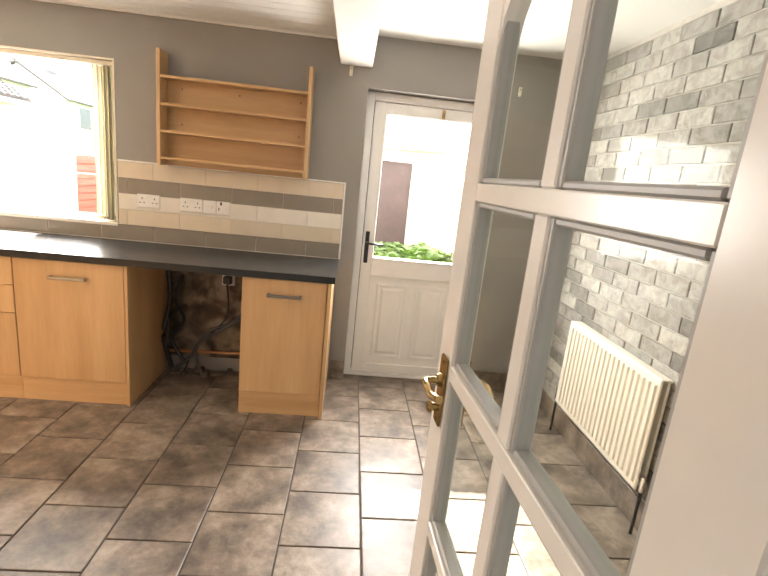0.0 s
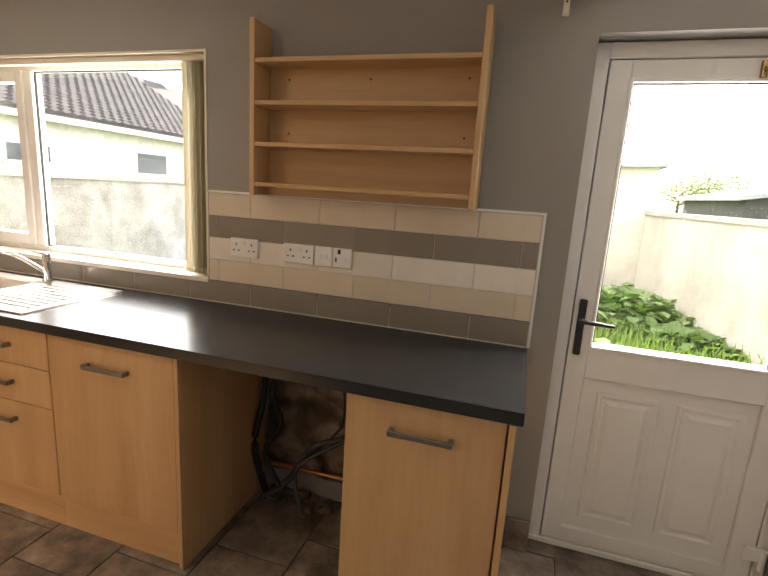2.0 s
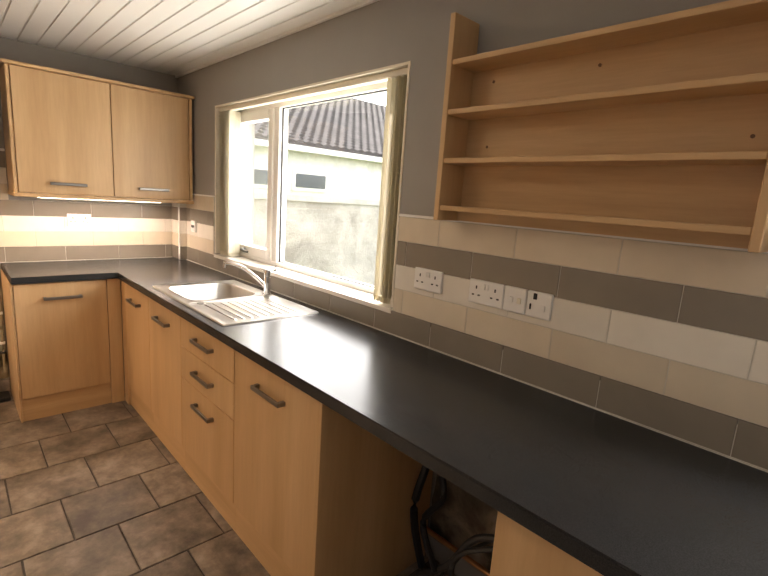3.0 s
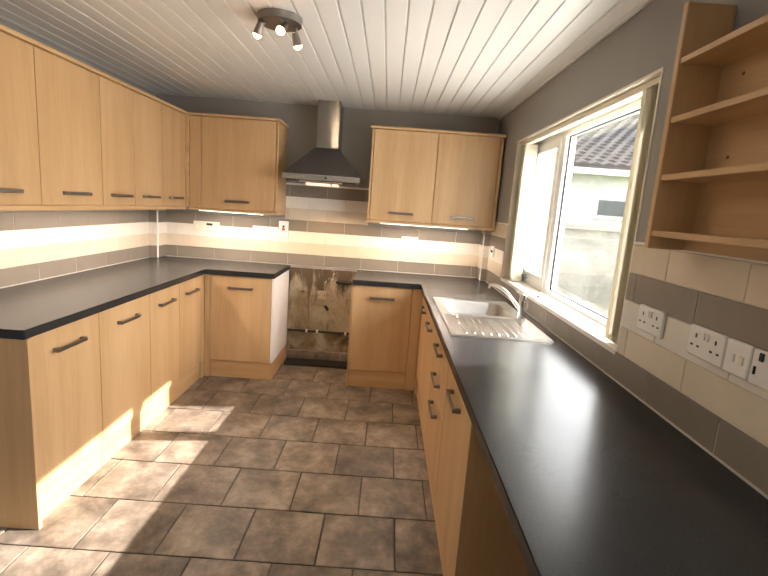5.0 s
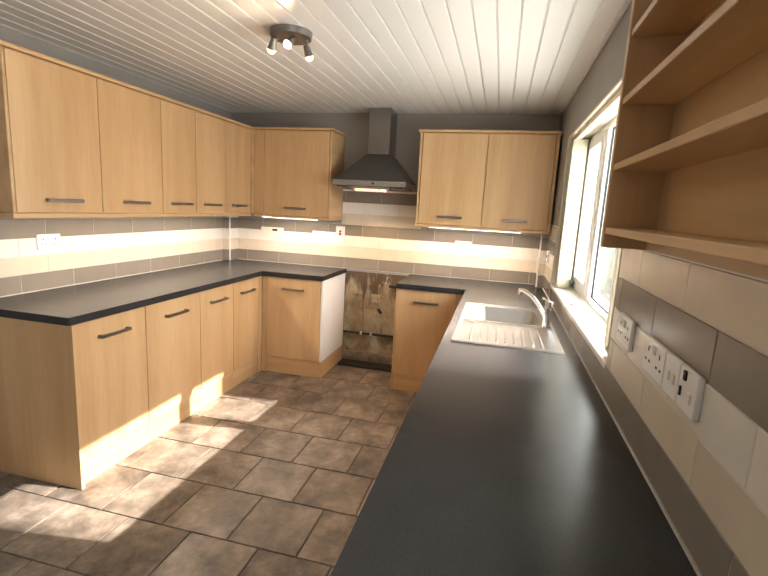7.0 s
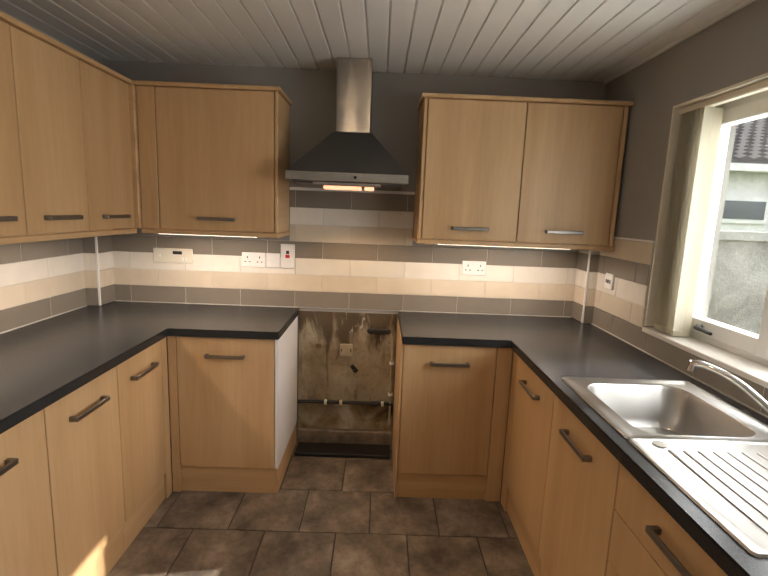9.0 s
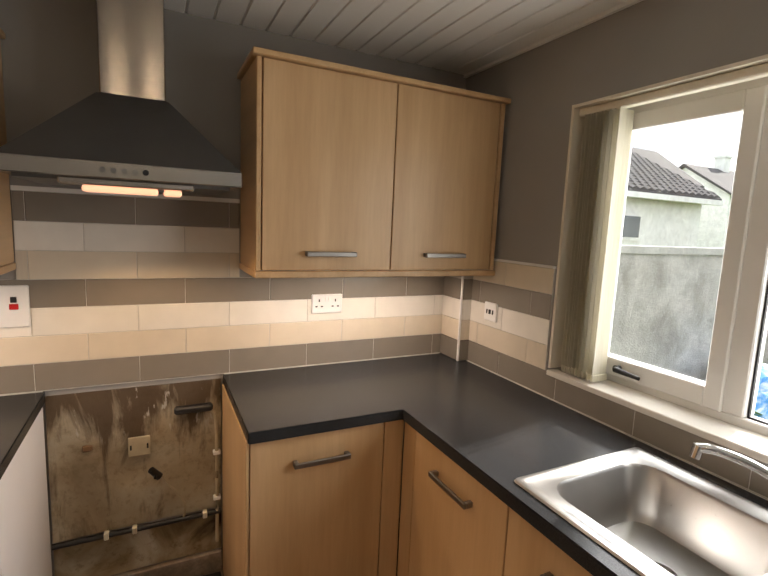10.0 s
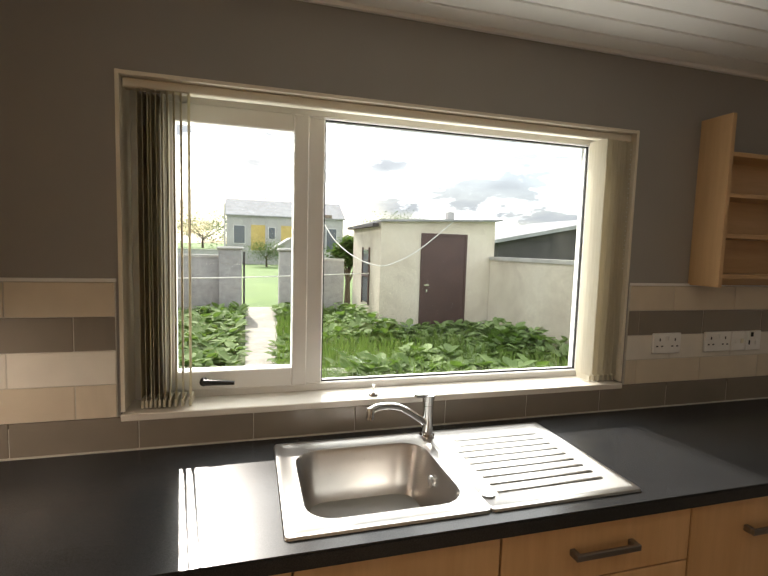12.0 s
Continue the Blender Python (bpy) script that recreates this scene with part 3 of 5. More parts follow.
for i in range(4):
    for x0, x1 in ((0.095, LW / 2 - 0.02), (LW / 2 + 0.02, LW - 0.095)):
        z0, z1 = RAILS[i][1], RAILS[i + 1][0]
        p = dpart("pane", one(x0, x1, -0.002, 0.002, z0, z1), M_DGLASS)
        p.visible_shadow = False
        b = 0.011
        dpart("bead", boxes((x0, x0 + b, -0.014, 0.014, z0, z1), (x1 - b, x1, -0.014, 0.014, z0, z1), (x0 + b, x1 - b, -0.014, 0.014, z0, z0 + b), (x0 + b, x1 - b, -0.014, 0.014, z1 - b, z1), bevel=0.003), M_BEAD, p, "grey glazing bead")
# arched corners of the top panes
for x0, s in ((0.095, 1), (LW - 0.095, -1)):
    bm = bmesh.new()
    arc = [(x0, 1.745), (x0 + s * 0.012, 1.785), (x0 + s * 0.045, 1.825), (x0 + s * 0.11, 1.855), (x0 + s * 0.2, 1.872), (x0, 1.876)]
    loft(bm, [[(a, yy, c) for a, c in arc] for yy in (-0.018, 0.018)], True, True)
    dpart("arched_corner", bm, M_GLOSS)
for s in (-1, 1):
    pl = dpart("handle_plate", box(bmesh.new(), 0.042, 0.084, min(s * 0.021, s * 0.028), max(s * 0.021, s * 0.028), 0.992, 1.148, 0.003), M_BRASS, door2, "tarnished brass lever handle plate")
    dpart("lever", tube(bmesh.new(), [(0.062, s * 0.026, 1.092), (0.062, s * 0.05, 1.092), (0.070, s * 0.063, 1.092), (0.095, s * 0.064, 1.093), (0.125, s * 0.062, 1.088), (0.150, s * 0.056, 1.092), (0.166, s * 0.055, 1.098)], 0.008, 10), M_BRASS, pl, "scrolled brass lever", True)
    dpart("rose", rods(((0.062, s * 0.027, 1.092), (0.062, s * 0.036, 1.092), 0.017, 0.013), n=18), M_BRASS, pl, "", True)
    dpart("thumb_turn", rods(((0.062, s * 0.027, 1.03), (0.062, s * 0.042, 1.03), 0.009), ((0.062, s * 0.042, 1.03), (0.062, s * 0.050, 1.03), 0.014, 0.010), n=16), M_BRASS, pl, "", True)
    for z in (1.002, 1.138):
        dpart("screw", rods(((0.063, s * 0.027, z), (0.063, s * 0.0295, z), 0.004), n=8), M_BRASS, pl)
dpart("latch", one(-0.0015, 0.003, -0.011, 0.011, 1.01, 1.13), M_BRASS)
lin = thing("door_lining", (4.15, YS, 0), "white painted door lining and architrave", "door frame", kind="structure")
part("jamb", one(OX1 - 0.004, OX1 + 0.022, YS - 0.14, YS + 0.02, 0, OZ), M_GLOSS, lin)
part("jamb", one(OX0 - 0.022, OX0 + 0.004, YS - 0.14, YS + 0.02, 0, OZ), M_GLOSS, lin)
part("head", one(OX0 + 0.004, OX1 - 0.004, YS - 0.14, YS + 0.02, OZ - 0.025, OZ + 0.002), M_GLOSS, lin)
for x0, x1, z0, z1 in ((OX1 + 0.006, OX1 + 0.075, 0, OZ + 0.07), (OX0 - 0.075, OX0 - 0.006, 0, OZ + 0.07), (OX0 - 0.006, OX1 + 0.006, OZ + 0.004, OZ + 0.07)):
    part("architrave", boxes((x0, x1, YS + 0.001, YS + 0.018, z0, z1), (x0, x1, YS - 0.138, YS - 0.121, z0, z1), bevel=0.004), M_GLOSS, lin)


# ---- kitchen units ----
def handle(parent, cx, cz, face, axis, length=0.2):
    """A flat bow handle; face is the coordinate of the door front, axis its direction along x or y, signed outward."""
    bm = bmesh.new()
    h, o = length / 2, axis[1]
    f0, f1, f2 = face, face + o * 0.022, face + o * 0.032
    rows = [(-h, h, f1, f2, cz - 0.009, cz + 0.009), (-h, -h + 0.016, f0, f1, cz - 0.009, cz + 0.009), (h - 0.016, h, f0, f1, cz - 0.009, cz + 0.009)]
    for a0, a1, b0, b1, z0, z1 in rows:
        b0, b1 = min(b0, b1), max(b0, b1)
        if axis[0] == "x":
            box(bm, cx + a0, cx + a1, b0, b1, z0, z1, 0.002)
        else:
            box(bm, b0, b1, cx + a0, cx + a1, z0, z1, 0.002)
    part("handle", bm, M_NICKEL, parent, "satin nickel bow handle")


def front(parent, name, a0, a1, z0, z1, face, axis, hz=None, mat=None, hlen=0.2):
    """A door or drawer front with its handle."""
    o = axis[1]
    b0, b1 = sorted((face - o * 0.019, face))
    g = 0.0015
    r = (a0 + g, a1 - g, b0, b1, z0, z1) if axis[0] == "x" else (b0, b1, a0 + g, a1 - g, z0, z1)
    d = part(name, one(*r, bevel=0.0018), mat or M_WOOD, parent)
    if hz is not None:
        handle(d, (a0 + a1) / 2, hz, face, axis, hlen)
    return d


PZ = 0.145  # plinth height
BT = WT - 0.04


def base_unit(a0, a1, face, axis, back, label, doors=None, drawers=False, top=None):
    top = top or BT - 0.002
    o = axis[1]
    c0, c1 = sorted((face - o * 0.021, back))
    mid = (a0 + a1) / 2
    base = (mid, (c0 + c1) / 2, 0) if axis[0] == "x" else ((c0 + c1) / 2, mid, 0)
    u = thing("base_cabinet", base, label, "cabinet", "base cabinets")
    p0, p1 = sorted((face - o * 0.014, face - o * 0.029))
    if axis[0] == "x":
        part("carcass", one(a0, a1, c0, c1, PZ, top), M_WOOD, u)
        part("plinth", one(a0, a1, p0, p1, 0.0, PZ + 0.004), M_WOODX, u)
    else:
        part("carcass", one(c0, c1, a0, a1, PZ, BT - 0.002), M_WOOD, u)
        part("plinth", one(p0, p1, a0, a1, 0.0, PZ + 0.004), M_WOODY, u)
    if drawers:
        for z0, z1 in ((0.706, BT - 0.006), (0.541, 0.702), (PZ + 0.004, 0.537)):
            front(u, "drawer_front", a0, a1, z0, z1, face, axis, z1 - 0.075, M_WOOD)
    for d0, d1 in doors or []:
        front(u, "door", d0, d1, PZ + 0.004, BT - 0.006, face, axis, 0.77)
    return u


FX = ("x", -1)
B1 = "beech-effect base cabinet under the black worktop"
base_unit(0.685, 1.172, -0.6, FX, -0.02, "beech-effect base cabinet beside the sink", [(0.685, 1.172)])
base_unit(1.174, 1.676, -0.6, FX, -0.02, "beech-effect sink base cabinet", [(1.174, 1.676)], top=0.72)
base_unit(1.678, 2.274, -0.6, FX, -0.02, "beech-effect cabinet with three drawers", drawers=True)
base_unit(2.276, 2.874, -0.6, FX, -0.02, "beech-effect base cabinet beside the appliance gap", [(2.276, 2.874)])
base_unit(3.533, 4.026, -0.6, FX, -0.02, "beech-effect end cabinet beside the back door", [(3.533, 4.026)])


def panel(name, r, label, mat=None):
    return solid(name, one(*r, bevel=0.0015), mat or M_WOOD, label, "panel", "cabinet end panels")


panel("end_panel", (2.877, 2.895, -0.605, -0.02, 0.0, BT - 0.002), "beech-effect end panel facing the appliance gap")
panel("end_panel", (4.03, 4.05, -0.62, -0.004, 0.0, BT - 0.002), "beech-effect end panel beside the back door")
panel("end_panel", (2.472, 2.492, -3.035, -2.352, 0.0, BT - 0.002), "beech-effect end panel of the long cabinet run")
panel("end_panel", (0.02, 0.598, -1.822, -1.806, 0.15, BT - 0.002), "white side panel facing the cooker gap", M_MELAMINE)
panel("end_panel", (0.02, 0.598, -1.176, -1.166, 0.0, BT - 0.002), "beech-effect panel facing the cooker gap")
panel("filler_panel", (0.602, 0.683, -0.6, -0.538, 0.0, BT - 0.002), "beech-effect corner filler strip")
panel("filler_panel", (0.538, 0.6, -0.681, -0.602, 0.0, BT - 0.002), "beech-effect corner filler strip")
panel("filler_panel", (0.602, 0.66, -2.432, -2.37, 0.0, BT - 0.002), "beech-effect corner filler strip")
panel("filler_panel", (0.538, 0.6, -2.368, -2.325, 0.0, BT - 0.002), "beech-effect corner filler strip")

panel("plinth_return", (0.02, 0.586, -1.822, -1.808, 0.0, 0.148), "beech-effect plinth return beside the cooker gap", M_WOODX)

FY = ("x", 1)
for a0, a1 in ((1.99, 2.47), (1.475, 1.988), (1.055, 1.473), (0.662, 1.053)):
    base_unit(a0, a1, -2.37, FY, -3.02, B1, [(a0, a1)])
FH = ("y", 1)
base_unit(-2.323, -1.824, 0.6, FH, 0.02, "beech-effect base cabinet with a white side beside the cooker gap", [(-2.323, -1.824)])
base_unit(-1.164, -0.683, 0.6, FH, 0.02, "beech-effect base cabinet in the corner by the sink", [(-1.164, -0.683)])

# worktops


def top_outline(label, pts):
    """A worktop from its outline, with softened edges."""
    bm = bmesh.new()
    lo = [bm.verts.new((x, y, BT)) for x, y in pts]
    hi = [bm.verts.new((x, y, WT)) for x, y in pts]
    k = len(pts)
    bm.faces.new(lo[::-1])
    bm.faces.new(hi)
    rim = []
    for i in range(k):
        bm.faces.new((lo[i], lo[(i + 1) % k], hi[(i + 1) % k], hi[i]))
    rim = [e for e in bm.edges if e.verts[0].co.z == WT and e.verts[1].co.z == WT]
    bmesh.ops.bevel(bm, geom=rim, offset=0.005, segments=2, affect="EDGES", profile=0.5)
    return solid("worktop", bm, M_TOP, label, "worktop", "worktops")


# the sink run is cut out for the bowl
bx0, bx1, by0, by1 = 1.20, 1.64, -0.53, -0.13
wt1 = top_outline("black laminate worktop with the inset sink", [(0.002, -1.17), (0.62, -1.17), (0.62, -0.62), (4.065, -0.62), (4.065, -0.002), (bx0, -0.002), (bx0, by1), (bx1, by1), (bx1, by0), (bx0 - 0.0005, by0), (bx0 - 0.0005, -0.002), (0.002, -0.002)])
wt2 = top_outline("black laminate worktop of the long cabinet run", [(0.002, YS + 0.002), (2.505, YS + 0.002), (2.505, -2.355), (0.62, -2.355), (0.62, -1.80), (0.002, -1.80)])

for par, rows in ((wt1, ((0.6205, 0.622, -1.165, -0.626), (0.625, 4.06, -0.622, -0.6205), (4.0655, 4.067, -0.615, -0.016), (0.02, 0.615, -1.172, -1.1705))),
                  (wt2, ((0.625, 2.5, -2.3545, -2.353), (0.6205, 0.622, -2.35, -1.805), (2.5055, 2.507, YS + 0.02, -2.36), (0.02, 0.615, -1.7995, -1.798)))):
    for x0, x1, y0, y1 in rows:
        part("edge_band", one(x0, x1, y0, y1, BT + 0.001, WT - 0.006), M_TOP, par)
# bead of white sealant where the worktop meets the tiles
structure("trim_sealant", boxes((0.176, 4.06, -0.015, -0.0098, WT, WT + 0.0022), (0.0098, 0.015, YS + 0.09, -1.805, WT, WT + 0.0022), (0.0098, 0.015, -1.165, -0.075, WT, WT + 0.0022), (0.18, 2.45, YS + 0.0098, YS + 0.015, WT, WT + 0.0022)), M_GROUT, "pale sealant bead")

# ---- sink and tap ----
sink = thing("sink", (1.63, -0.32, WT), "stainless steel sink with a bowl and a ribbed drainer", "sink")
bm = bmesh.new()
S0 = WT + 0.001
loft(bm, [rrect(1.155, 1.662, -0.578, -0.072, 0.012, S0), rrect(1.158, 1.661, -0.575, -0.075, 0.012, S0 + 0.006), rrect(1.172, 1.655, -0.56, -0.09, 0.012, S0 + 0.006), rrect(1.178, 1.651, -0.555, -0.096, 0.012, S0 + 0.003),
          rrect(1.212, 1.628, -0.52, -0.14, 0.075, S0 + 0.003), rrect(1.217, 1.623, -0.515, -0.145, 0.072, S0 - 0.006), rrect(1.232, 1.608, -0.5, -0.16, 0.07, S0 - 0.12),
          rrect(1.25, 1.59, -0.482, -0.178, 0.06, S0 - 0.15), rrect(1.37, 1.47, -0.375, -0.285, 0.04, S0 - 0.158)])
part("bowl", bm, M_SINK, sink, "", True)
bm = bmesh.new()
loft(bm, [rrect(1.6605, 2.122, -0.578, -0.072, 0.012, S0), rrect(1.662, 2.119, -0.575, -0.075, 0.012, S0 + 0.006), rrect(1.665, 2.105, -0.56, -0.09, 0.012, S0 + 0.006), rrect(1.668, 2.099, -0.555, -0.096, 0.012, S0 + 0.003)])
part("drainer", bm, M_SINK, sink, "", True)
for k in range(9):
    yy = -0.165 - k * 0.041
    bm = bmesh.new()
    loft(bm, [rrect(1.72 if k > 1 else 1.745, 2.06, yy - 0.0065, yy + 0.0065, 0.006, S0 + 0.0032), rrect(1.722 if k > 1 else 1.747, 2.058, yy - 0.005, yy + 0.005, 0.0047, S0 + 0.0055), rrect(1.726 if k > 1 else 1.75, 2.054, yy - 0.002, yy + 0.002, 0.0018, S0 + 0.0062)])
    part("rib", bm, M_SINK, sink, "", True)
part("waste", rods(((1.42, -0.33, S0 - 0.158), (1.42, -0.33, S0 - 0.154), 0.042), ((1.42, -0.33, S0 - 0.156), (1.42, -0.33, S0 - 0.15), 0.03), n=20), M_CHROME, sink, "chrome waste", True)
part("overflow", rods(((1.613, -0.3, S0 - 0.055), (1.606, -0.3, S0 - 0.055), 0.018), n=16), M_CHROME, sink, "round chrome overflow", True)
part("tap_hole_cap", rods(((1.69, -0.5, S0 + 0.003), (1.69, -0.5, S0 + 0.006), 0.02), n=20), M_SINK, sink, "", True)
tap = thing("tap", (1.665, -0.115, WT), "chrome mixer tap at the back of the sink", "tap")
part("body", rods(((1.665, -0.115, S0 + 0.004), (1.665, -0.115, S0 + 0.014), 0.026), ((1.665, -0.115, S0 + 0.014), (1.665, -0.115, S0 + 0.115), 0.0195, 0.018), n=20), M_CHROME, tap, "", True)
part("spout", tube(bmesh.new(), [(1.655, -0.12, S0 + 0.055), (1.60, -0.15, S0 + 0.10), (1.53, -0.19, S0 + 0.145), (1.46, -0.235, S0 + 0.165), (1.425, -0.255, S0 + 0.16)], 0.0115, 12), M_CHROME, tap, "", True)
part("aerator", rods(((1.428, -0.253, S0 + 0.168), (1.424, -0.257, S0 + 0.136), 0.0125)), M_CHROME, tap, "", True)
part("lever", rods(((1.665, -0.115, S0 + 0.115), (1.666, -0.113, S0 + 0.15), 0.019, 0.022), ((1.668, -0.112, S0 + 0.146), (1.61, -0.14, S0 + 0.158), 0.008, 0.006)), M_CHROME, tap, "", True)
solid("sink_plug", rods(((1.51, 0.03, 1.025), (1.51, 0.03, 1.032), 0.019, 0.016), ((1.51, 0.03, 1.032), (1.51, 0.03, 1.038), 0.008), ((1.51, 0.03, 1.038), (1.51, 0.03, 1.06), 0.0035), ((1.51, 0.03, 1.058), (1.51, 0.03, 1.063), 0.006)), M_CHROME, "chrome sink plug standing on the window sill", "plug", smooth=True)


# ---- wall units ----
UZ0, UZ1 = 1.39, 2.125


def wall_unit(a0, a1, face, axis, back, label, doors, hz=1.455, ends=()):
    o = axis[1]
    c0, c1 = sorted((face - o * 0.021, back))
    mid = (a0 + a1) / 2
    base = (mid, (c0 + c1) / 2, UZ0) if axis[0] == "x" else ((c0 + c1) / 2, mid, UZ0)
    u = thing("wall_cabinet", base, label, "cabinet", "wall cabinets")
    r = (a0, a1, c0, c1, UZ0, UZ1) if axis[0] == "x" else (c0, c1, a0, a1, UZ0, UZ1)
    part("carcass", one(*r), M_WOOD, u)
    for d in doors:
        front(u, "door", d[0], d[1], UZ0 + 0.002, UZ1 - 0.002, face, axis, hz if len(d) < 3 else None)
    return u


LF = -2.625
for a0, a1 in ((1.998, 2.496), (1.50, 1.996), (1.14, 1.498), (0.76, 1.138), (0.362, 0.758)):
    wall_unit(a0, a1, LF, FY, YS + 0.012, "beech-effect wall cabinet above the long worktop", [(a0, a1)])
wall_unit(-2.60, -1.882, 0.34, FH, 0.012, "beech-effect corner wall cabinet beside the cooker hood", [(-2.60, -2.505, 0), (-2.503, -1.884)])
wall_unit(-1.08, -0.045, 0.34, FH, 0.012, "beech-effect two-door wall cabinet beside the window", [(-1.078, -0.557), (-0.555, -0.047)])
WP = "cabinet trims"


def trim(name, label, *rows):
    solid(name, boxes(*rows, bevel=0.003), M_WOODX, label, "moulding", WP)


trim("corner_post", "beech-effect corner post between the wall cabinets", (0.3, 0.361, -2.66, -2.602, UZ0, UZ1))
trim("side_panel", "beech-effect wall cabinet side panel", (2.498, 2.514, YS + 0.012, LF + 0.002, UZ0 - 0.0, UZ1))
trim("side_panel", "beech-effect wall cabinet side panel", (0.012, 0.342, -1.88, -1.864, UZ0, UZ1))
trim("side_panel", "beech-effect wall cabinet side panel", (0.012, 0.342, -1.10, -1.082, UZ0, UZ1))
trim("side_panel", "beech-effect wall cabinet side panel", (0.012, 0.342, -0.043, -0.02, UZ0, UZ1))
trim("cornice", "beech-effect cornice along the top of the wall cabinets", (0.36, 2.528, YS + 0.012, LF + 0.018, UZ1 + 0.001, UZ1 + 0.021), (0.012, 0.358, -2.64, -1.85, UZ1 + 0.001, UZ1 + 0.021))
trim("cornice", "beech-effect cornice along the top of the wall cabinet", (0.012, 0.36, -1.115, -0.006, UZ1 + 0.001, UZ1 + 0.021))
PB = UZ0 - 0.026
trim("light_pelmet", "beech-effect light pelmet under the wall cabinets", (0.36, 2.52, LF - 0.016, LF + 0.008, PB, UZ0 - 0.001), (2.50, 2.52, YS + 0.012, LF - 0.016, PB, UZ0 - 0.001))
trim("light_pelmet", "beech-effect light pelmet under the corner cabinet", (0.326, 0.35, -2.60, -1.86, PB, UZ0 - 0.001), (0.012, 0.326, -1.882, -1.86, PB, UZ0 - 0.001))
trim("light_pelmet", "beech-effect light pelmet under the wall cabinet", (0.326, 0.35, -1.104, -0.016, PB, UZ0 - 0.001), (0.012, 0.326, -1.104, -1.082, PB, UZ0 - 0.001))


def strip(x, y0, y1):
    s = thing("strip_light", (x, (y0 + y1) / 2, UZ0 - 0.03), "lit fluorescent strip light under a wall cabinet", "lamp", "strip lights")
    part("housing", one(x - 0.03, x + 0.03, y0, y1, UZ0 - 0.0135, UZ0 - 0.001, bevel=0.003), M_PLASTIC, s)
    part("tube", rods(((x + 0.016, y0 + 0.02, UZ0 - 0.0225), (x + 0.016, y1 - 0.02, UZ0 - 0.0225), 0.0075)), M_TUBE, s, "glowing tube", True)


strip(0.285, -2.55, -1.97)
strip(0.285, -1.0, -0.22)
sl = thing("strip_light", (1.4, -2.9, UZ0 - 0.03), "lit fluorescent strip light under a wall cabinet", "lamp", "strip lights")
part("housing", one(0.5, 2.3, -2.72, -2.665, UZ0 - 0.0135, UZ0 - 0.001, bevel=0.003), M_PLASTIC, sl)
part("tube", rods(((0.52, -2.68, UZ0 - 0.0225), (2.28, -2.68, UZ0 - 0.0225), 0.0075)), M_TUBE, sl, "glowing tube", True)

# ---- cooker hood ----
hood = thing("cooker_hood", (0.25, -1.483, 1.65), "brushed steel chimney cooker hood with lit lamps", "cooker hood")
HY0, HY1 = -1.793, -1.173
bm = bmesh.new()
loft(bm, [[(0.004, HY0, z), (xx, HY0, z), (xx, HY1, z), (0.004, HY1, z)] for xx, z in ((0.49, 1.716),)] + [[(0.004, -1.578, 1.948), (0.262, -1.578, 1.948), (0.262, -1.372, 1.948), (0.004, -1.372, 1.948)]], True, True)
part("canopy", bm, M_HOOD, hood)
part("rim", one(0.004, 0.495, HY0 - 0.002, HY1 + 0.002, 1.670, 1.715, bevel=0.003), M_STEEL, hood, "polished steel front rim")
part("chimney", one(0.004, 0.25, -1.57, -1.38, 1.949, CEIL - 0.002, bevel=0.003), M_FLUE, hood)
part("filter", boxes((0.05, 0.46, HY0 + 0.03, HY1 - 0.03, 1.661, 1.670)), M_HOOD, hood, "grey grease filter")
part("lamp_panel", one(0.395, 0.475, -1.66, -1.31, 1.650, 1.6695, bevel=0.004), M_STEEL, hood)
for y0, y1 in ((-1.605, -1.41), (-1.395, -1.345)):
    part("lamp_lens", one(0.405, 0.466, y0, y1, 1.632, 1.6495, bevel=0.006, segments=2), M_HBULB, hood, "glowing warm hood lamp")
for k in range(5):
    y = -1.55 + 0.027 * k
    part("button", rods(((0.494, y, 1.693), (0.501, y, 1.693), 0.008), n=12), M_CHROME if k < 4 else M_DARK, hood, "", True)

# ---- ceiling spotlight ----
cl = thing("ceiling_light", (1.96, -1.49, CEIL), "round satin steel ceiling light with three lit spotlights", "lamp")
part("base_plate", rods(((1.96, -1.49, CEIL - 0.001), (1.96, -1.49, CEIL - 0.03), 0.105, 0.1), n=32), M_NICKEL, cl, "", True)
for (eye, target), (dx, dy) in zip(SPOTS, ((0.0, -0.07), (-0.03, 0.07), (0.07, 0.02))):
    e = Vector(eye)
    d = (Vector(target) - e).normalized()
    arm = part("arm", rods(((1.96 + dx, -1.49 + dy, CEIL - 0.028), tuple(e - d * 0.055), 0.006), n=8), M_NICKEL, cl, "", True)
    cup = part("cup", rods((tuple(e - d * 0.075), tuple(e - d * 0.02), 0.014, 0.022), n=16), M_NICKEL, arm, "", True)
    bm = bmesh.new()
    bmesh.ops.create_uvsphere(bm, u_segments=16, v_segments=10, radius=0.021, matrix=Matrix.Translation(e - d * 0.022))
    part("bulb", bm, M_BULB, arm, "glowing warm bulb", True)

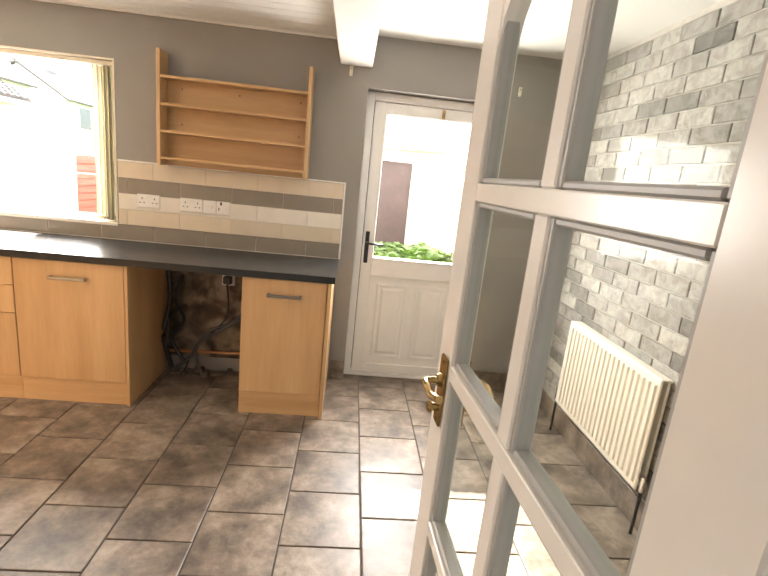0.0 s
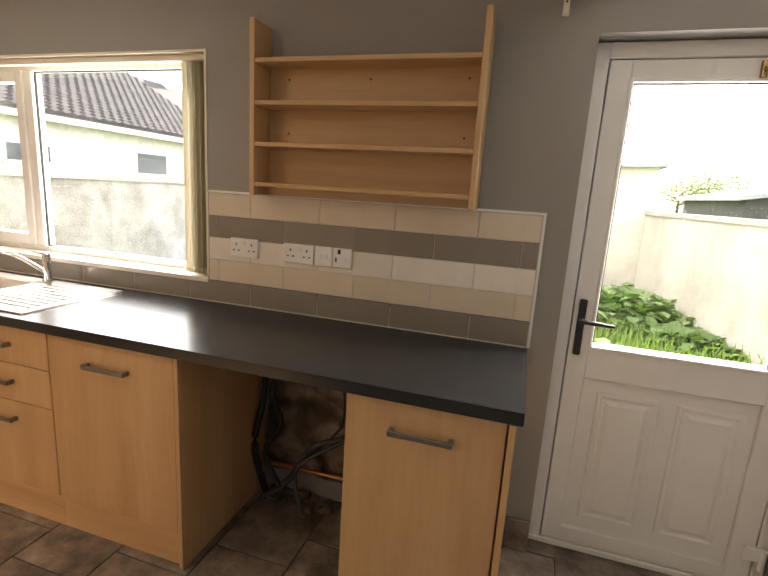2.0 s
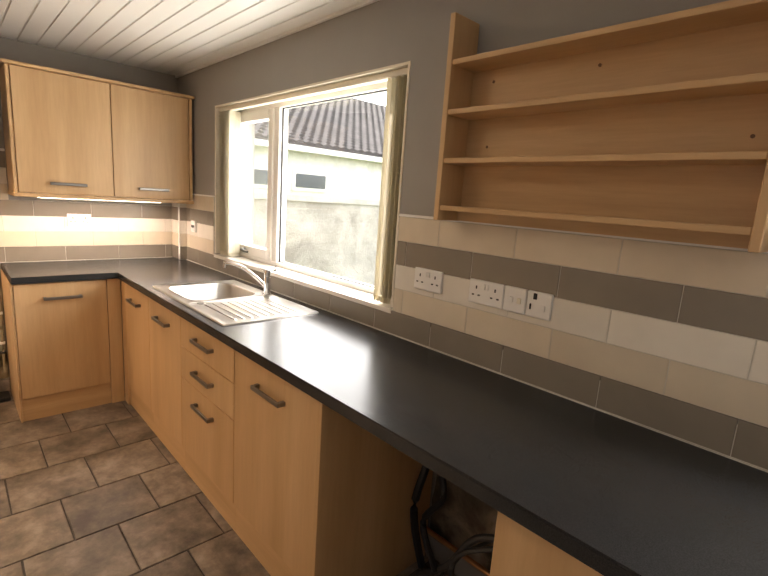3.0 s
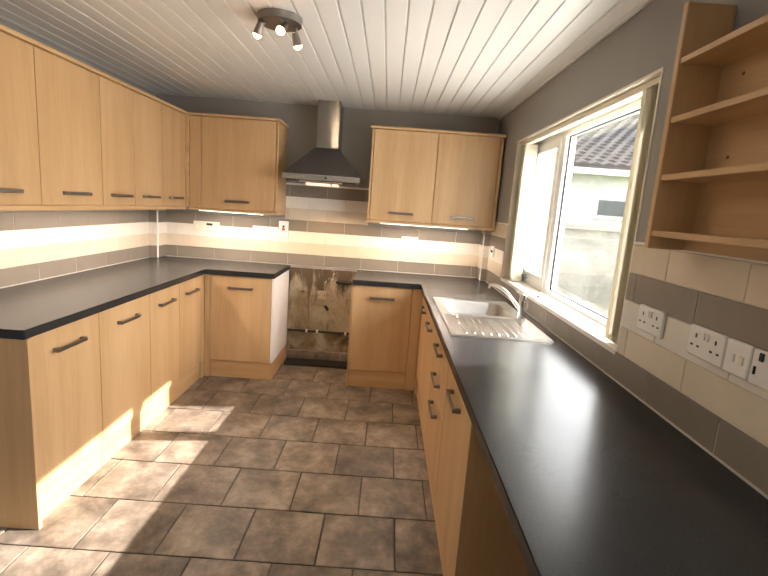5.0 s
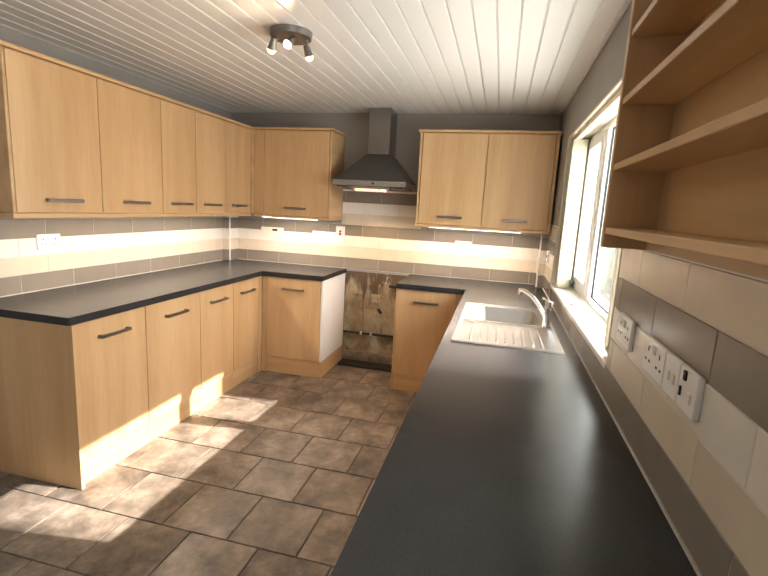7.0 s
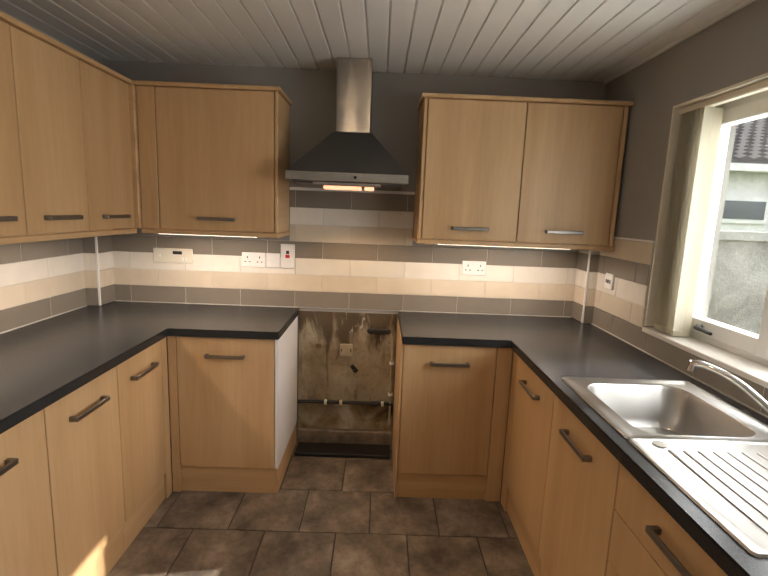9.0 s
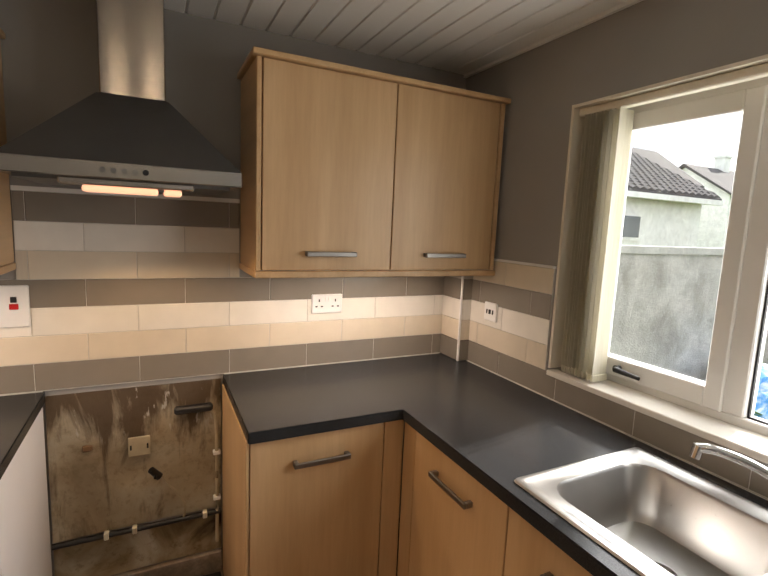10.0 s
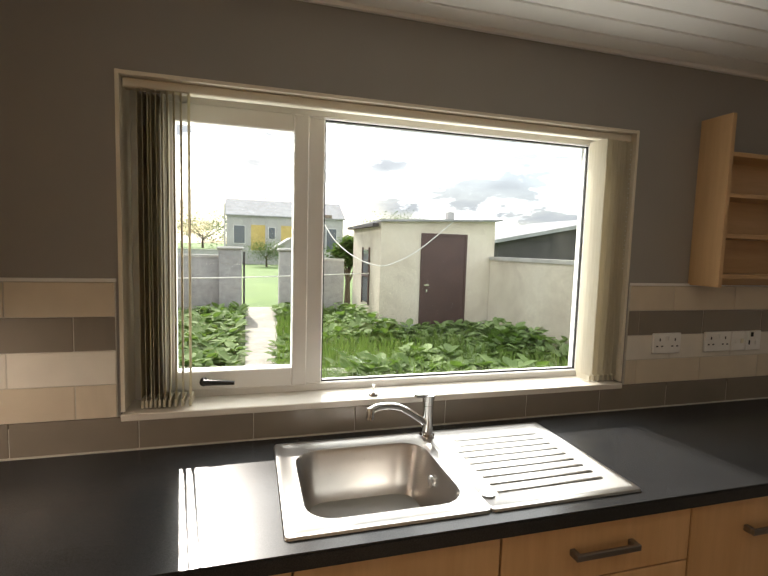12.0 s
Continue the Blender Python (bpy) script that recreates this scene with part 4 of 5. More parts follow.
# ---- open wall shelf ----
sh = thing("wall_shelf", (3.35, -0.07, 1.436), "beech-effect open wall shelf unit with four shelves, empty", "shelf")
for x in (2.878, 3.795):
    part("side", one(x, x + 0.022, -0.137, -0.002, 1.436, 2.118, bevel=0.002), M_WOOD, sh)
part("back_panel", one(2.9, 3.795, -0.012, -0.003, 1.45, 1.99), M_WOODX, sh)
for z in (1.472, 1.634, 1.795, 1.955):
    part("shelf", one(2.901, 3.794, -0.133, -0.013, z, z + 0.017, bevel=0.0015), M_WOODX, sh)
part("lower_rail", one(2.901, 3.794, -0.03, -0.013, 1.438, 1.471), M_WOODX, sh)
for x in (2.99, 3.35, 3.74):
    for z in (1.915, 1.70):
        if x != 3.35 or z > 1.8:
            part("cap", rods(((x, -0.012, z), (x, -0.0135, z), 0.005)), M_CAPS, sh, "small brown screw cap")


# ---- sockets and switches ----
def plate(name, face, a0, a1, z0, z1, axis, label, category, pins=(), rockers=(), mat=None, group="sockets"):
    """A wall plate; pins: centres of sockets along its length, rockers: switches (a, z, half width, material)."""
    def put(nm, b0, b1, c0, c1, d0, d1, m, bev=0.0015, par=None):
        q0, q1 = sorted((b0, b1))
        r = (c0, c1, q0, q1, d0, d1) if axis[0] == "x" else (q0, q1, c0, c1, d0, d1)
        return part(nm, one(*r, bevel=bev), m, par)
    o = axis[1]
    base = ((a0 + a1) / 2, face, z0) if axis[0] == "x" else (face, (a0 + a1) / 2, z0)
    s = thing(name, base, label, category, group)
    put("plate", face, face + o * 0.012, a0, a1, z0, z1, mat or M_PLASTIC, 0.003, s)
    f = face + o * 0.0122
    cz = (z0 + z1) / 2
    for a in pins:
        for da, dz, w, h in ((0, 0.016, 0.003, 0.006), (-0.013, -0.012, 0.005, 0.0028), (0.013, -0.012, 0.005, 0.0028)):
            put("pin_slot", f - o * 0.001, f + o * 0.0005, a + da - w, a + da + w, cz + dz - h, cz + dz + h, M_DARK, 0, s)
    for a, dz, w, m in rockers:
        put("rocker", f - o * 0.001, f + o * 0.004, a - w, a + w, cz + dz - 0.010, cz + dz + 0.010, m, 0.001, s)
    return s


TF = -0.0095  # face of the window wall's tiles
N_ = ("x", -1)
plate("double_socket", TF, 2.702, 2.848, 1.145, 1.232, N_, "white double wall socket on the tiles", "socket", (2.735, 2.815), ((2.768, 0.022, 0.005, M_PLASTIC), (2.782, 0.022, 0.005, M_PLASTIC)))
plate("double_socket", TF, 2.982, 3.128, 1.145, 1.232, N_, "white double wall socket on the tiles", "socket", (3.015, 3.095), ((3.048, 0.022, 0.005, M_PLASTIC), (3.062, 0.022, 0.005, M_PLASTIC)))
plate("fused_switch", TF, 3.132, 3.216, 1.145, 1.232, N_, "white fused wall switch on the tiles", "switch", (), ((3.162, 0.0, 0.007, M_PLASTIC), (3.192, 0.0, 0.007, M_IVORY)))
plate("fused_switch", TF, 3.22, 3.308, 1.145, 1.232, N_, "white fused wall switch with a dark slot on the tiles", "switch", (), ((3.25, 0.028, 0.006, M_DARK), (3.28, -0.008, 0.008, M_PLASTIC), (3.236, -0.008, 0.0025, M_DARK)))
WF = 0.0095
W_ = ("y", 1)
plate("heating_timer", WF, -2.70, -2.46, 1.165, 1.255, W_, "ivory heating timer with a small display", "timer", (), ((-2.55, 0.02, 0.028, M_DARK), (-2.52, -0.02, 0.006, M_PLASTIC), (-2.50, -0.02, 0.006, M_PLASTIC), (-2.66, 0.0, 0.006, M_PLASTIC)), M_IVORY)
plate("double_socket", WF, -2.155, -2.01, 1.158, 1.248, W_, "white double wall socket on the tiles", "socket", (-2.12, -2.045), ((-2.09, 0.022, 0.005, M_PLASTIC), (-2.075, 0.022, 0.005, M_PLASTIC)))
plate("fused_switch", WF, -2.006, -1.92, 1.158, 1.248, W_, "white fused wall switch on the tiles", "switch", (), ((-1.963, 0, 0.008, M_PLASTIC),))
plate("cooker_switch", WF, -1.916, -1.828, 1.158, 1.308, W_, "white cooker switch with a red rocker", "switch", (), ((-1.872, 0.0, 0.013, M_RED), (-1.872, 0.025, 0.009, M_DARK)))
plate("double_socket", WF, -0.785, -0.638, 1.158, 1.246, W_, "white double wall socket on the tiles", "socket", (-0.75, -0.672), ((-0.718, 0.022, 0.005, M_PLASTIC), (-0.704, 0.022, 0.005, M_PLASTIC)))
plate("aerial_socket", TF, 0.295, 0.382, 1.150, 1.236, N_, "white single wall outlet on the tiles", "socket", (), ((0.338, 0.0, 0.006, M_DARK), (0.318, 0.0, 0.0025, M_DARK), (0.36, 0.0, 0.0025, M_DARK)))
plate("double_socket", YS + 0.0095, 1.93, 2.08, 1.155, 1.243, FY, "white double wall socket on the tiles", "socket", (1.965, 2.045), ((1.998, 0.022, 0.005, M_PLASTIC), (2.012, 0.022, 0.005, M_PLASTIC)))
plate("single_socket", -0.001, 3.266, 3.352, 0.652, 0.738, N_, "white single socket in the appliance gap", "socket", (), ())
part("plug", boxes((3.281, 3.337, -0.055, -0.0135, 0.667, 0.723), bevel=0.006), M_RUBBER, thing("appliance_plug", (3.31, -0.03, 0.66), "black plug in the socket of the appliance gap", "plug"))

# ---- radiator ----
rad = thing("radiator", (5.55, -1.02, 0.0), "cream enamelled panel radiator on the brick wall", "radiator")
RY0, RY1, RZ0, RZ1 = -1.47, -0.59, 0.215, 0.765
part("panel", one(5.535, 5.548, RY0, RY1, RZ0, RZ1, bevel=0.005), M_RAD, rad)
k = 0
y = RY0 + 0.035
while y < RY1 - 0.03:
    bm = bmesh.new()
    loft(bm, [[(5.535, y - 0.014, z0), (5.527, y - 0.008, z0 + dz), (5.527, y + 0.008, z0 + dz), (5.535, y + 0.014, z0)] for z0, dz in ((RZ0 + 0.03, 0.006), (RZ1 - 0.03, -0.006))], True, True)
    part("flute", bm, M_RAD, rad)
    y += 0.042
part("top_grille", one(5.549, 5.60, RY0 + 0.01, RY1 - 0.01, RZ1 - 0.012, RZ1 - 0.002, bevel=0.002), M_RAD, rad)
part("back_panel", one(5.575, 5.588, RY0 + 0.01, RY1 - 0.01, RZ0 + 0.01, RZ1 - 0.014), M_RAD, rad)
part("bracket", boxes((5.589, 5.606, -0.75, -0.72, RZ0 + 0.05, RZ1 - 0.05), (5.589, 5.606, -1.34, -1.31, RZ0 + 0.05, RZ1 - 0.05)), M_RAD, rad)
for y in (RY0 - 0.02, RY1 + 0.02):
    vl = part("valve", rods(((5.555, y, 0.225), (5.555, y, 0.30), 0.014), ((5.555, y, 0.25), (5.555, y + (0.03 if y < -1 else -0.03), 0.25), 0.011)), M_CHROME, rad, "chrome radiator valve", True)
    part("pipe", rods(((5.555, y, 0.0), (5.555, y, 0.225), 0.0075)), M_RUBBER, vl, "dark pipe to the floor", True)

# ---- cooker gap ----
def wavy_sheet(x, y0, y1, z0, z1, amp, axis, nu=26, nv=26, seed=0.0):
    """A lumpy sheet of old plaster with a back, standing just off the wall."""
    bm = bmesh.new()
    grid = []
    for i in range(nu + 1):
        col = []
        for j in range(nv + 1):
            a = y0 + (y1 - y0) * i / nu
            z = z0 + (z1 - z0) * j / nv
            d = amp * (0.5 + noise.fractal(Vector((a * 5 + seed, z * 5, seed)), 0.9, 2.0, 4))
            p = (x + d, a, z) if axis == "x" else (a, x - d, z)
            col.append(bm.verts.new(p))
        grid.append(col)
    for i in range(nu):
        for j in range(nv):
            bm.faces.new((grid[i][j], grid[i + 1][j], grid[i + 1][j + 1], grid[i][j + 1]))
    ext = bmesh.ops.extrude_face_region(bm, geom=bm.faces[:])
    for v in [g for g in ext["geom"] if isinstance(g, bmesh.types.BMVert)]:
        if axis == "x":
            v.co.x = 0.0005
        else:
            v.co.y = -0.0005
    return bm


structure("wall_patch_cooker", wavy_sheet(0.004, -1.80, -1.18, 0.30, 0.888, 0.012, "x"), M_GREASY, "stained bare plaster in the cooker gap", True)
structure("wall_patch_lower", wavy_sheet(0.006, -1.80, -1.18, 0.10, 0.285, 0.006, "x", seed=4.0), M_DIRTY, "stained plaster strip low in the cooker gap", True)
structure("wall_patch_appliance", wavy_sheet(0.003, 2.9, 3.53, 0.1, 0.86, 0.02, "y", seed=9.0), M_DIRTY2, "broken dark plaster in the appliance gap", True)
structure("baseboard_cooker", one(0.002, 0.03, -1.80, -1.18, 0.0, 0.095, bevel=0.003), M_FTILE)
gp = thing("gas_pipe", (0.03, -1.3, 0.29), "horizontal dark pipe with clips in the cooker gap", "pipe")
part("run", rods(((0.028, -1.80, 0.292), (0.028, -1.185, 0.292), 0.011)), M_RUBBER, gp, "", True)
for y in (-1.62, -1.52, -1.25):
    part("clip", one(0.012, 0.042, y - 0.009, y + 0.009, 0.278, 0.306, bevel=0.003), M_IVORY, gp)
part("branch", tube(bmesh.new(), [(0.028, -1.335, 0.295), (0.03, -1.33, 0.36), (0.04, -1.37, 0.44), (0.05, -1.43, 0.52)], 0.005), M_STAINED, gp, "", True)
part("gas_tap", rods(((0.05, -1.425, 0.515), (0.06, -1.455, 0.555), 0.016, 0.013), ((0.06, -1.44, 0.53), (0.085, -1.44, 0.53), 0.006)), M_BLACK, gp, "black gas tap", True)
cp = thing("water_pipe", (0.03, -1.2, 0.1), "thin cream pipe clipped upright beside the cabinet", "pipe")
part("run", tube(bmesh.new(), [(0.03, -1.30, 0.785), (0.03, -1.24, 0.775), (0.03, -1.205, 0.73), (0.03, -1.2, 0.55), (0.03, -1.2, 0.35), (0.03, -1.2, 0.15)], 0.007), M_STAINED, cp, "", True)
for z in (0.57, 0.36):
    part("clip", one(0.016, 0.042, -1.215, -1.185, z - 0.008, z + 0.008, bevel=0.002), M_PLASTIC, cp)
part("burnt_end", one(0.014, 0.05, -1.365, -1.215, 0.765, 0.795, bevel=0.008), M_RUBBER, cp, "blackened channel in the plaster")
blank = plate("blank_plate", 0.012, -1.535, -1.455, 0.605, 0.685, W_, "stained ivory blanking plate on the stained plaster", "plate", (), ((-1.525, 0.0, 0.003, M_DARK), (-1.465, 0.0, 0.003, M_DARK)), M_STAINED)
solid("wall_hole_plug", boxes((0.014, 0.026, -1.69, -1.655, 0.655, 0.68), bevel=0.004), M_CAPS, "chipped plug of plaster on the stained wall", "plug")
for k, (x, y, s, a) in enumerate(((0.12, -1.47, 0.05, 20), (0.09, -1.36, 0.02, 70), (0.14, -1.6, 0.025, 5))):
    db = solid("debris", one(-s / 2, s / 2, -0.008, 0.008, 0, 0.008, bevel=0.002), M_IVORY, "small scrap of debris on the floor", "debris", "debris in the cooker gap")
    db.matrix_basis = pose(x, y, 0.001, 0, 0, a)
structure("baseboard_pipe_board", one(0.06, 0.2, -1.79, -1.19, 0.0, 0.025, bevel=0.004), M_DARK)

# ---- appliance gap: hoses and cables ----
HOSES = [
    ([(2.93, -0.10, 0.80), (2.95, -0.12, 0.55), (2.92, -0.15, 0.3), (2.96, -0.12, 0.05)], 0.016, M_RUBBER, "black waste hose hanging in the appliance gap"),
    ([(3.02, -0.08, 0.72), (2.98, -0.1, 0.55), (3.05, -0.14, 0.42), (2.98, -0.16, 0.28), (3.06, -0.16, 0.12)], 0.013, M_RUBBER, "black hose hanging in the appliance gap"),
    ([(3.31, -0.052, 0.672), (3.33, -0.08, 0.48), (3.28, -0.1, 0.38), (3.12, -0.12, 0.2), (3.05, -0.14, 0.03)], 0.006, M_RUBBER, "black cable from the socket"),
    ([(3.5, -0.1, 0.6), (3.38, -0.1, 0.42), (3.2, -0.12, 0.33), (3.1, -0.14, 0.16), (2.98, -0.16, 0.05)], 0.014, M_GREYCABLE, "grey hose slung across the appliance gap"),
    ([(3.5, -0.12, 0.48), (3.3, -0.13, 0.36), (3.14, -0.16, 0.22), (3.2, -0.2, 0.03)], 0.010, M_GREYCABLE, "grey hose slung across the appliance gap"),
]
for pts, r, m, label in HOSES:
    solid("hose", tube(bmesh.new(), pts, r), m, label, "hose", "hoses", smooth=True)
solid("low_pipe", rods(((2.9, -0.045, 0.15), (3.53, -0.045, 0.16), 0.011)), M_PIPE, "copper pipe low on the wall of the appliance gap", "pipe", smooth=True)
for k in range(7):
    a = k * 2.3
    rub = solid("rubble", boxes((-0.03 - 0.006 * (k % 3), 0.03, -0.018, 0.02, 0, 0.026 + 0.004 * (k % 4)), bevel=0.008), M_DIRTY2, "broken lump of dark plaster on the floor", "rubble", "rubble in the appliance gap")
    rub.matrix_basis = pose(2.97 + 0.075 * k, -0.09 - 0.05 * math.sin(a), 0.001, 0, 0, a * 40)

# ---- cable at the wall end ----
wire = thing("wall_cable", (2.62, -3.02, 0.15), "loose black cable with a white connector against the wall", "cable")
part("cable", tube(bmesh.new(), [(2.50, -3.02, 0.14), (2.56, -3.01, 0.16), (2.63, -3.0, 0.22), (2.70, -3.0, 0.32), (2.72, -3.01, 0.44), (2.68, -3.02, 0.45), (2.64, -3.01, 0.32), (2.62, -3.0, 0.24)], 0.005), M_RUBBER, wire, "", True)
part("connector", one(2.575, 2.645, -3.016, -2.99, 0.13, 0.215, bevel=0.004), M_PLASTIC, wire, "white plastic connector")


# ---- garden and distance ----
G = -0.2


def noisy(name, stops, scale, rough=0.9, bump=0.3, bscale=None, dist=0.01, stretch=(1, 1, 1)):
    m = Mat(name, stops[0][1], rough)
    v = m.coords(stretch)
    n = m.noise(v, scale, 7, 0.65, 0.4)
    f = m.noise(v, bscale or scale * 8, 4, 0.7)
    m.color(m.mix(1.0, m.ramp(n, *stops), m.ramp(f, (0.3, (0.8, 0.8, 0.8)), (0.65, (1.08, 1.08, 1.08))), "MULTIPLY"))
    m.bump(f, bump, dist)
    return m.m


M_GRASS = noisy("lawn_grass", ((0.3, (0.08, 0.15, 0.025)), (0.7, (0.15, 0.24, 0.05))), 0.6, bscale=14)
M_SOIL = noisy("weedy_ground", ((0.35, (0.07, 0.11, 0.025)), (0.6, (0.13, 0.17, 0.05))), 1.4, bscale=22)
M_PATH = noisy("concrete_path", ((0.3, (0.30, 0.27, 0.23)), (0.7, (0.42, 0.39, 0.34))), 2.0)
M_RENDER = noisy("cream_render", ((0.3, (0.54, 0.47, 0.37)), (0.5, (0.70, 0.63, 0.51)), (0.7, (0.77, 0.71, 0.59))), 1.1, bscale=40, dist=0.006)
M_DASH = noisy("pebbledash", ((0.34, (0.36, 0.33, 0.29)), (0.62, (0.62, 0.59, 0.54))), 2.2, bscale=46, bump=0.8, dist=0.02)
M_GREYR = noisy("grey_render", ((0.3, (0.36, 0.35, 0.34)), (0.7, (0.50, 0.485, 0.47))), 1.0)
M_CAP = noisy("concrete_coping", ((0.3, (0.42, 0.40, 0.36)), (0.7, (0.56, 0.54, 0.5))), 3.0)
M_FENCE = noisy("red_painted_boards", ((0.3, (0.30, 0.065, 0.04)), (0.7, (0.40, 0.10, 0.06))), 3.0, 0.7, 0.2, 40, 0.004, (1, 1, 6))
M_BROWN = noisy("brown_door_paint", ((0.3, (0.075, 0.042, 0.036)), (0.7, (0.11, 0.062, 0.052))), 2.5, 0.55, 0.1)
M_SLATE = noisy("dark_roof_tile", ((0.3, (0.055, 0.05, 0.05)), (0.7, (0.1, 0.09, 0.088))), 3.0)
M_SHEET = noisy("grey_roof_sheet", ((0.3, (0.28, 0.28, 0.28)), (0.7, (0.4, 0.4, 0.41))), 1.5)
M_WHITER = noisy("white_house_render", ((0.3, (0.70, 0.69, 0.67)), (0.7, (0.80, 0.79, 0.77))), 0.7)
M_YELLOW = noisy("yellow_house_render", ((0.3, (0.52, 0.38, 0.12)), (0.7, (0.6, 0.46, 0.18))), 0.7)
M_TARP = noisy("blue_plastic_sheet", ((0.38, (0.03, 0.2, 0.6)), (0.52, (0.08, 0.32, 0.72)), (0.6, (0.65, 0.75, 0.82))), 3.0, 0.3, 0.4, 9, 0.03)
M_FARGLASS = plain("far_window_glass", (0.10, 0.115, 0.13), 0.1)
M_TIMBER = noisy("weathered_timber", ((0.3, (0.16, 0.13, 0.10)), (0.7, (0.26, 0.22, 0.17))), 3.0, 0.85, 0.3, 40, 0.004, (6, 6, 0.6))
M_ROPE = plain("washing_line", (0.72, 0.70, 0.64), 0.6)
M_BARK = plain("bark", (0.1, 0.07, 0.05), 0.9)


def leaf_mat(name, a, b, c):
    m = Mat(name, b, 0.75, 0.0, 0.2)
    r = m.node("ShaderNodeNewGeometry").outputs["Random Per Island"]
    n = m.noise(m.coords(), 0.9, 3)
    m.color(m.mix(0.5, m.ramp(r, (0.0, a), (0.5, b), (1.0, c)), m.ramp(n, (0.35, a), (0.65, c))))
    tl = m.node("ShaderNodeBsdfTranslucent")
    tl.inputs["Color"].default_value = rgb(0.16, 0.28, 0.04)
    mx = m.node("ShaderNodeMixShader")
    mx.inputs[0].default_value = 0.3
    m.link(m.b.outputs[0], mx.inputs[1])
    m.link(tl.outputs[0], mx.inputs[2])
    m.link(mx.outputs[0], m.nt.nodes["Material Output"].inputs["Surface"])
    return m.m


M_LEAF = leaf_mat("weed_leaves", (0.09, 0.15, 0.045), (0.19, 0.28, 0.085), (0.36, 0.45, 0.21))
M_BLADE = leaf_mat("grass_blades", (0.10, 0.16, 0.03), (0.17, 0.25, 0.06), (0.27, 0.34, 0.11))
M_TREE = leaf_mat("tree_leaves", (0.03, 0.065, 0.015), (0.055, 0.10, 0.025), (0.08, 0.14, 0.04))

structure("ground", boxes((-600, 600, -600, 1500, G - 0.4, G)), M_GRASS, "grass ground reaching to the horizon")
structure("ground_garden", boxes((-0.9, 7.5, 0.32, 10.8, G + 0.001, G + 0.006)), M_SOIL, "overgrown garden ground")
bm = bmesh.new()
pw = [(2.2, 0.95, 1.4), (4.0, 0.98, 1.4), (5.5, 1.0, 1.45), (8.0, 0.97, 1.6), (11.6, 0.93, 1.76)]
loft(bm, [[(a, y, G + 0.002), (b, y, G + 0.002), (b, y, G + 0.03), (a, y, G + 0.03)] for y, a, b in pw], True, True)
structure("pavement", bm, M_PATH, "worn concrete garden path")


def scatter(name, mat, spots, seed, size, kind):
    """Leaves or blades from simple folded shapes, joined into one mesh."""
    rnd = random.Random(seed)
    verts, faces = [], []
    for x, y, z in spots:
        a = rnd.uniform(0, 6.283)
        ca, sa = math.cos(a), math.sin(a)
        s = size * rnd.uniform(0.6, 1.35)
        n0 = len(verts)
        if kind == "leaf":
            tilt = rnd.uniform(-0.25, 0.75)
            shape = ((0, 0, 0), (0.35, 0.34, 0.06), (0.75, 0.28, 0.03), (1.05, 0, -0.08), (0.75, -0.28, 0.03), (0.35, -0.34, 0.06), (0.55, 0, -0.03))
            for u, v, w in shape:
                uu, ww = u * math.cos(tilt) - w * math.sin(tilt), u * math.sin(tilt) + w * math.cos(tilt)
                verts.append((x + s * (uu * ca - v * sa), y + s * (uu * sa + v * ca), z + s * ww))
            for f in ((0, 1, 6), (1, 2, 6), (2, 3, 6), (3, 4, 6), (4, 5, 6), (5, 0, 6)):
                faces.append(tuple(n0 + i for i in f))
        else:
            lean = rnd.uniform(0.1, 0.7)
            for u, w, h in ((-0.03, 0, 0), (0.03, 0, 0), (0.025, lean * 0.4, 0.6), (-0.025, lean * 0.4, 0.6), (0, lean, 1.0)):
                verts.append((x + s * (u * ca - w * sa), y + s * (u * sa + w * ca), z + s * h))
            faces += [(n0, n0 + 1, n0 + 2, n0 + 3), (n0 + 3, n0 + 2, n0 + 4)]
    me = bpy.data.meshes.new(name)
    me.from_pydata(verts, [], faces)
    me.materials.append(mat)
    return new(name, me)


rnd = random.Random(5)


def on_path(x, y):
    return 0.9 < x < 1.42 + max(0, y - 5) * 0.05


leaves, blades = [], []
for k in range(15000):
    x, y = rnd.uniform(-0.8, 7.0), rnd.uniform(1.6, 10.6)
    if on_path(x, y) or (3.5 < x < 6.1 and y > 7.25):
        continue
    clump = noise.noise(Vector((x * 0.8, y * 0.8, 2.0)))
    leafy = clump + (0.35 if (x > 3.2 and y > 4.8) or x < 1.0 or y < 3.4 else -0.1)
    if leafy > 0.0:
        h = 0.06 + 0.42 * max(0, leafy) * rnd.random()
        leaves.append((x, y, G + h))
    elif rnd.random() < 0.9:
        blades.append((x, y, G))
for k in range(6000):
    x, y = rnd.uniform(1.4, 6.6), rnd.uniform(2.0, 8.5)
    if not on_path(x, y) and not (3.5 < x < 6.1 and y > 7.25):
        blades.append((x, y, G))
tagged(scatter("weeds", M_LEAF, leaves, 7, 0.19, "leaf"), "dense green broad-leaved weeds covering the garden", "weeds", "", "stuff")
tagged(scatter("long_grass", M_BLADE, blades, 8, 0.24, "blade"), "uncut green grass in the garden", "grass", "", "stuff")

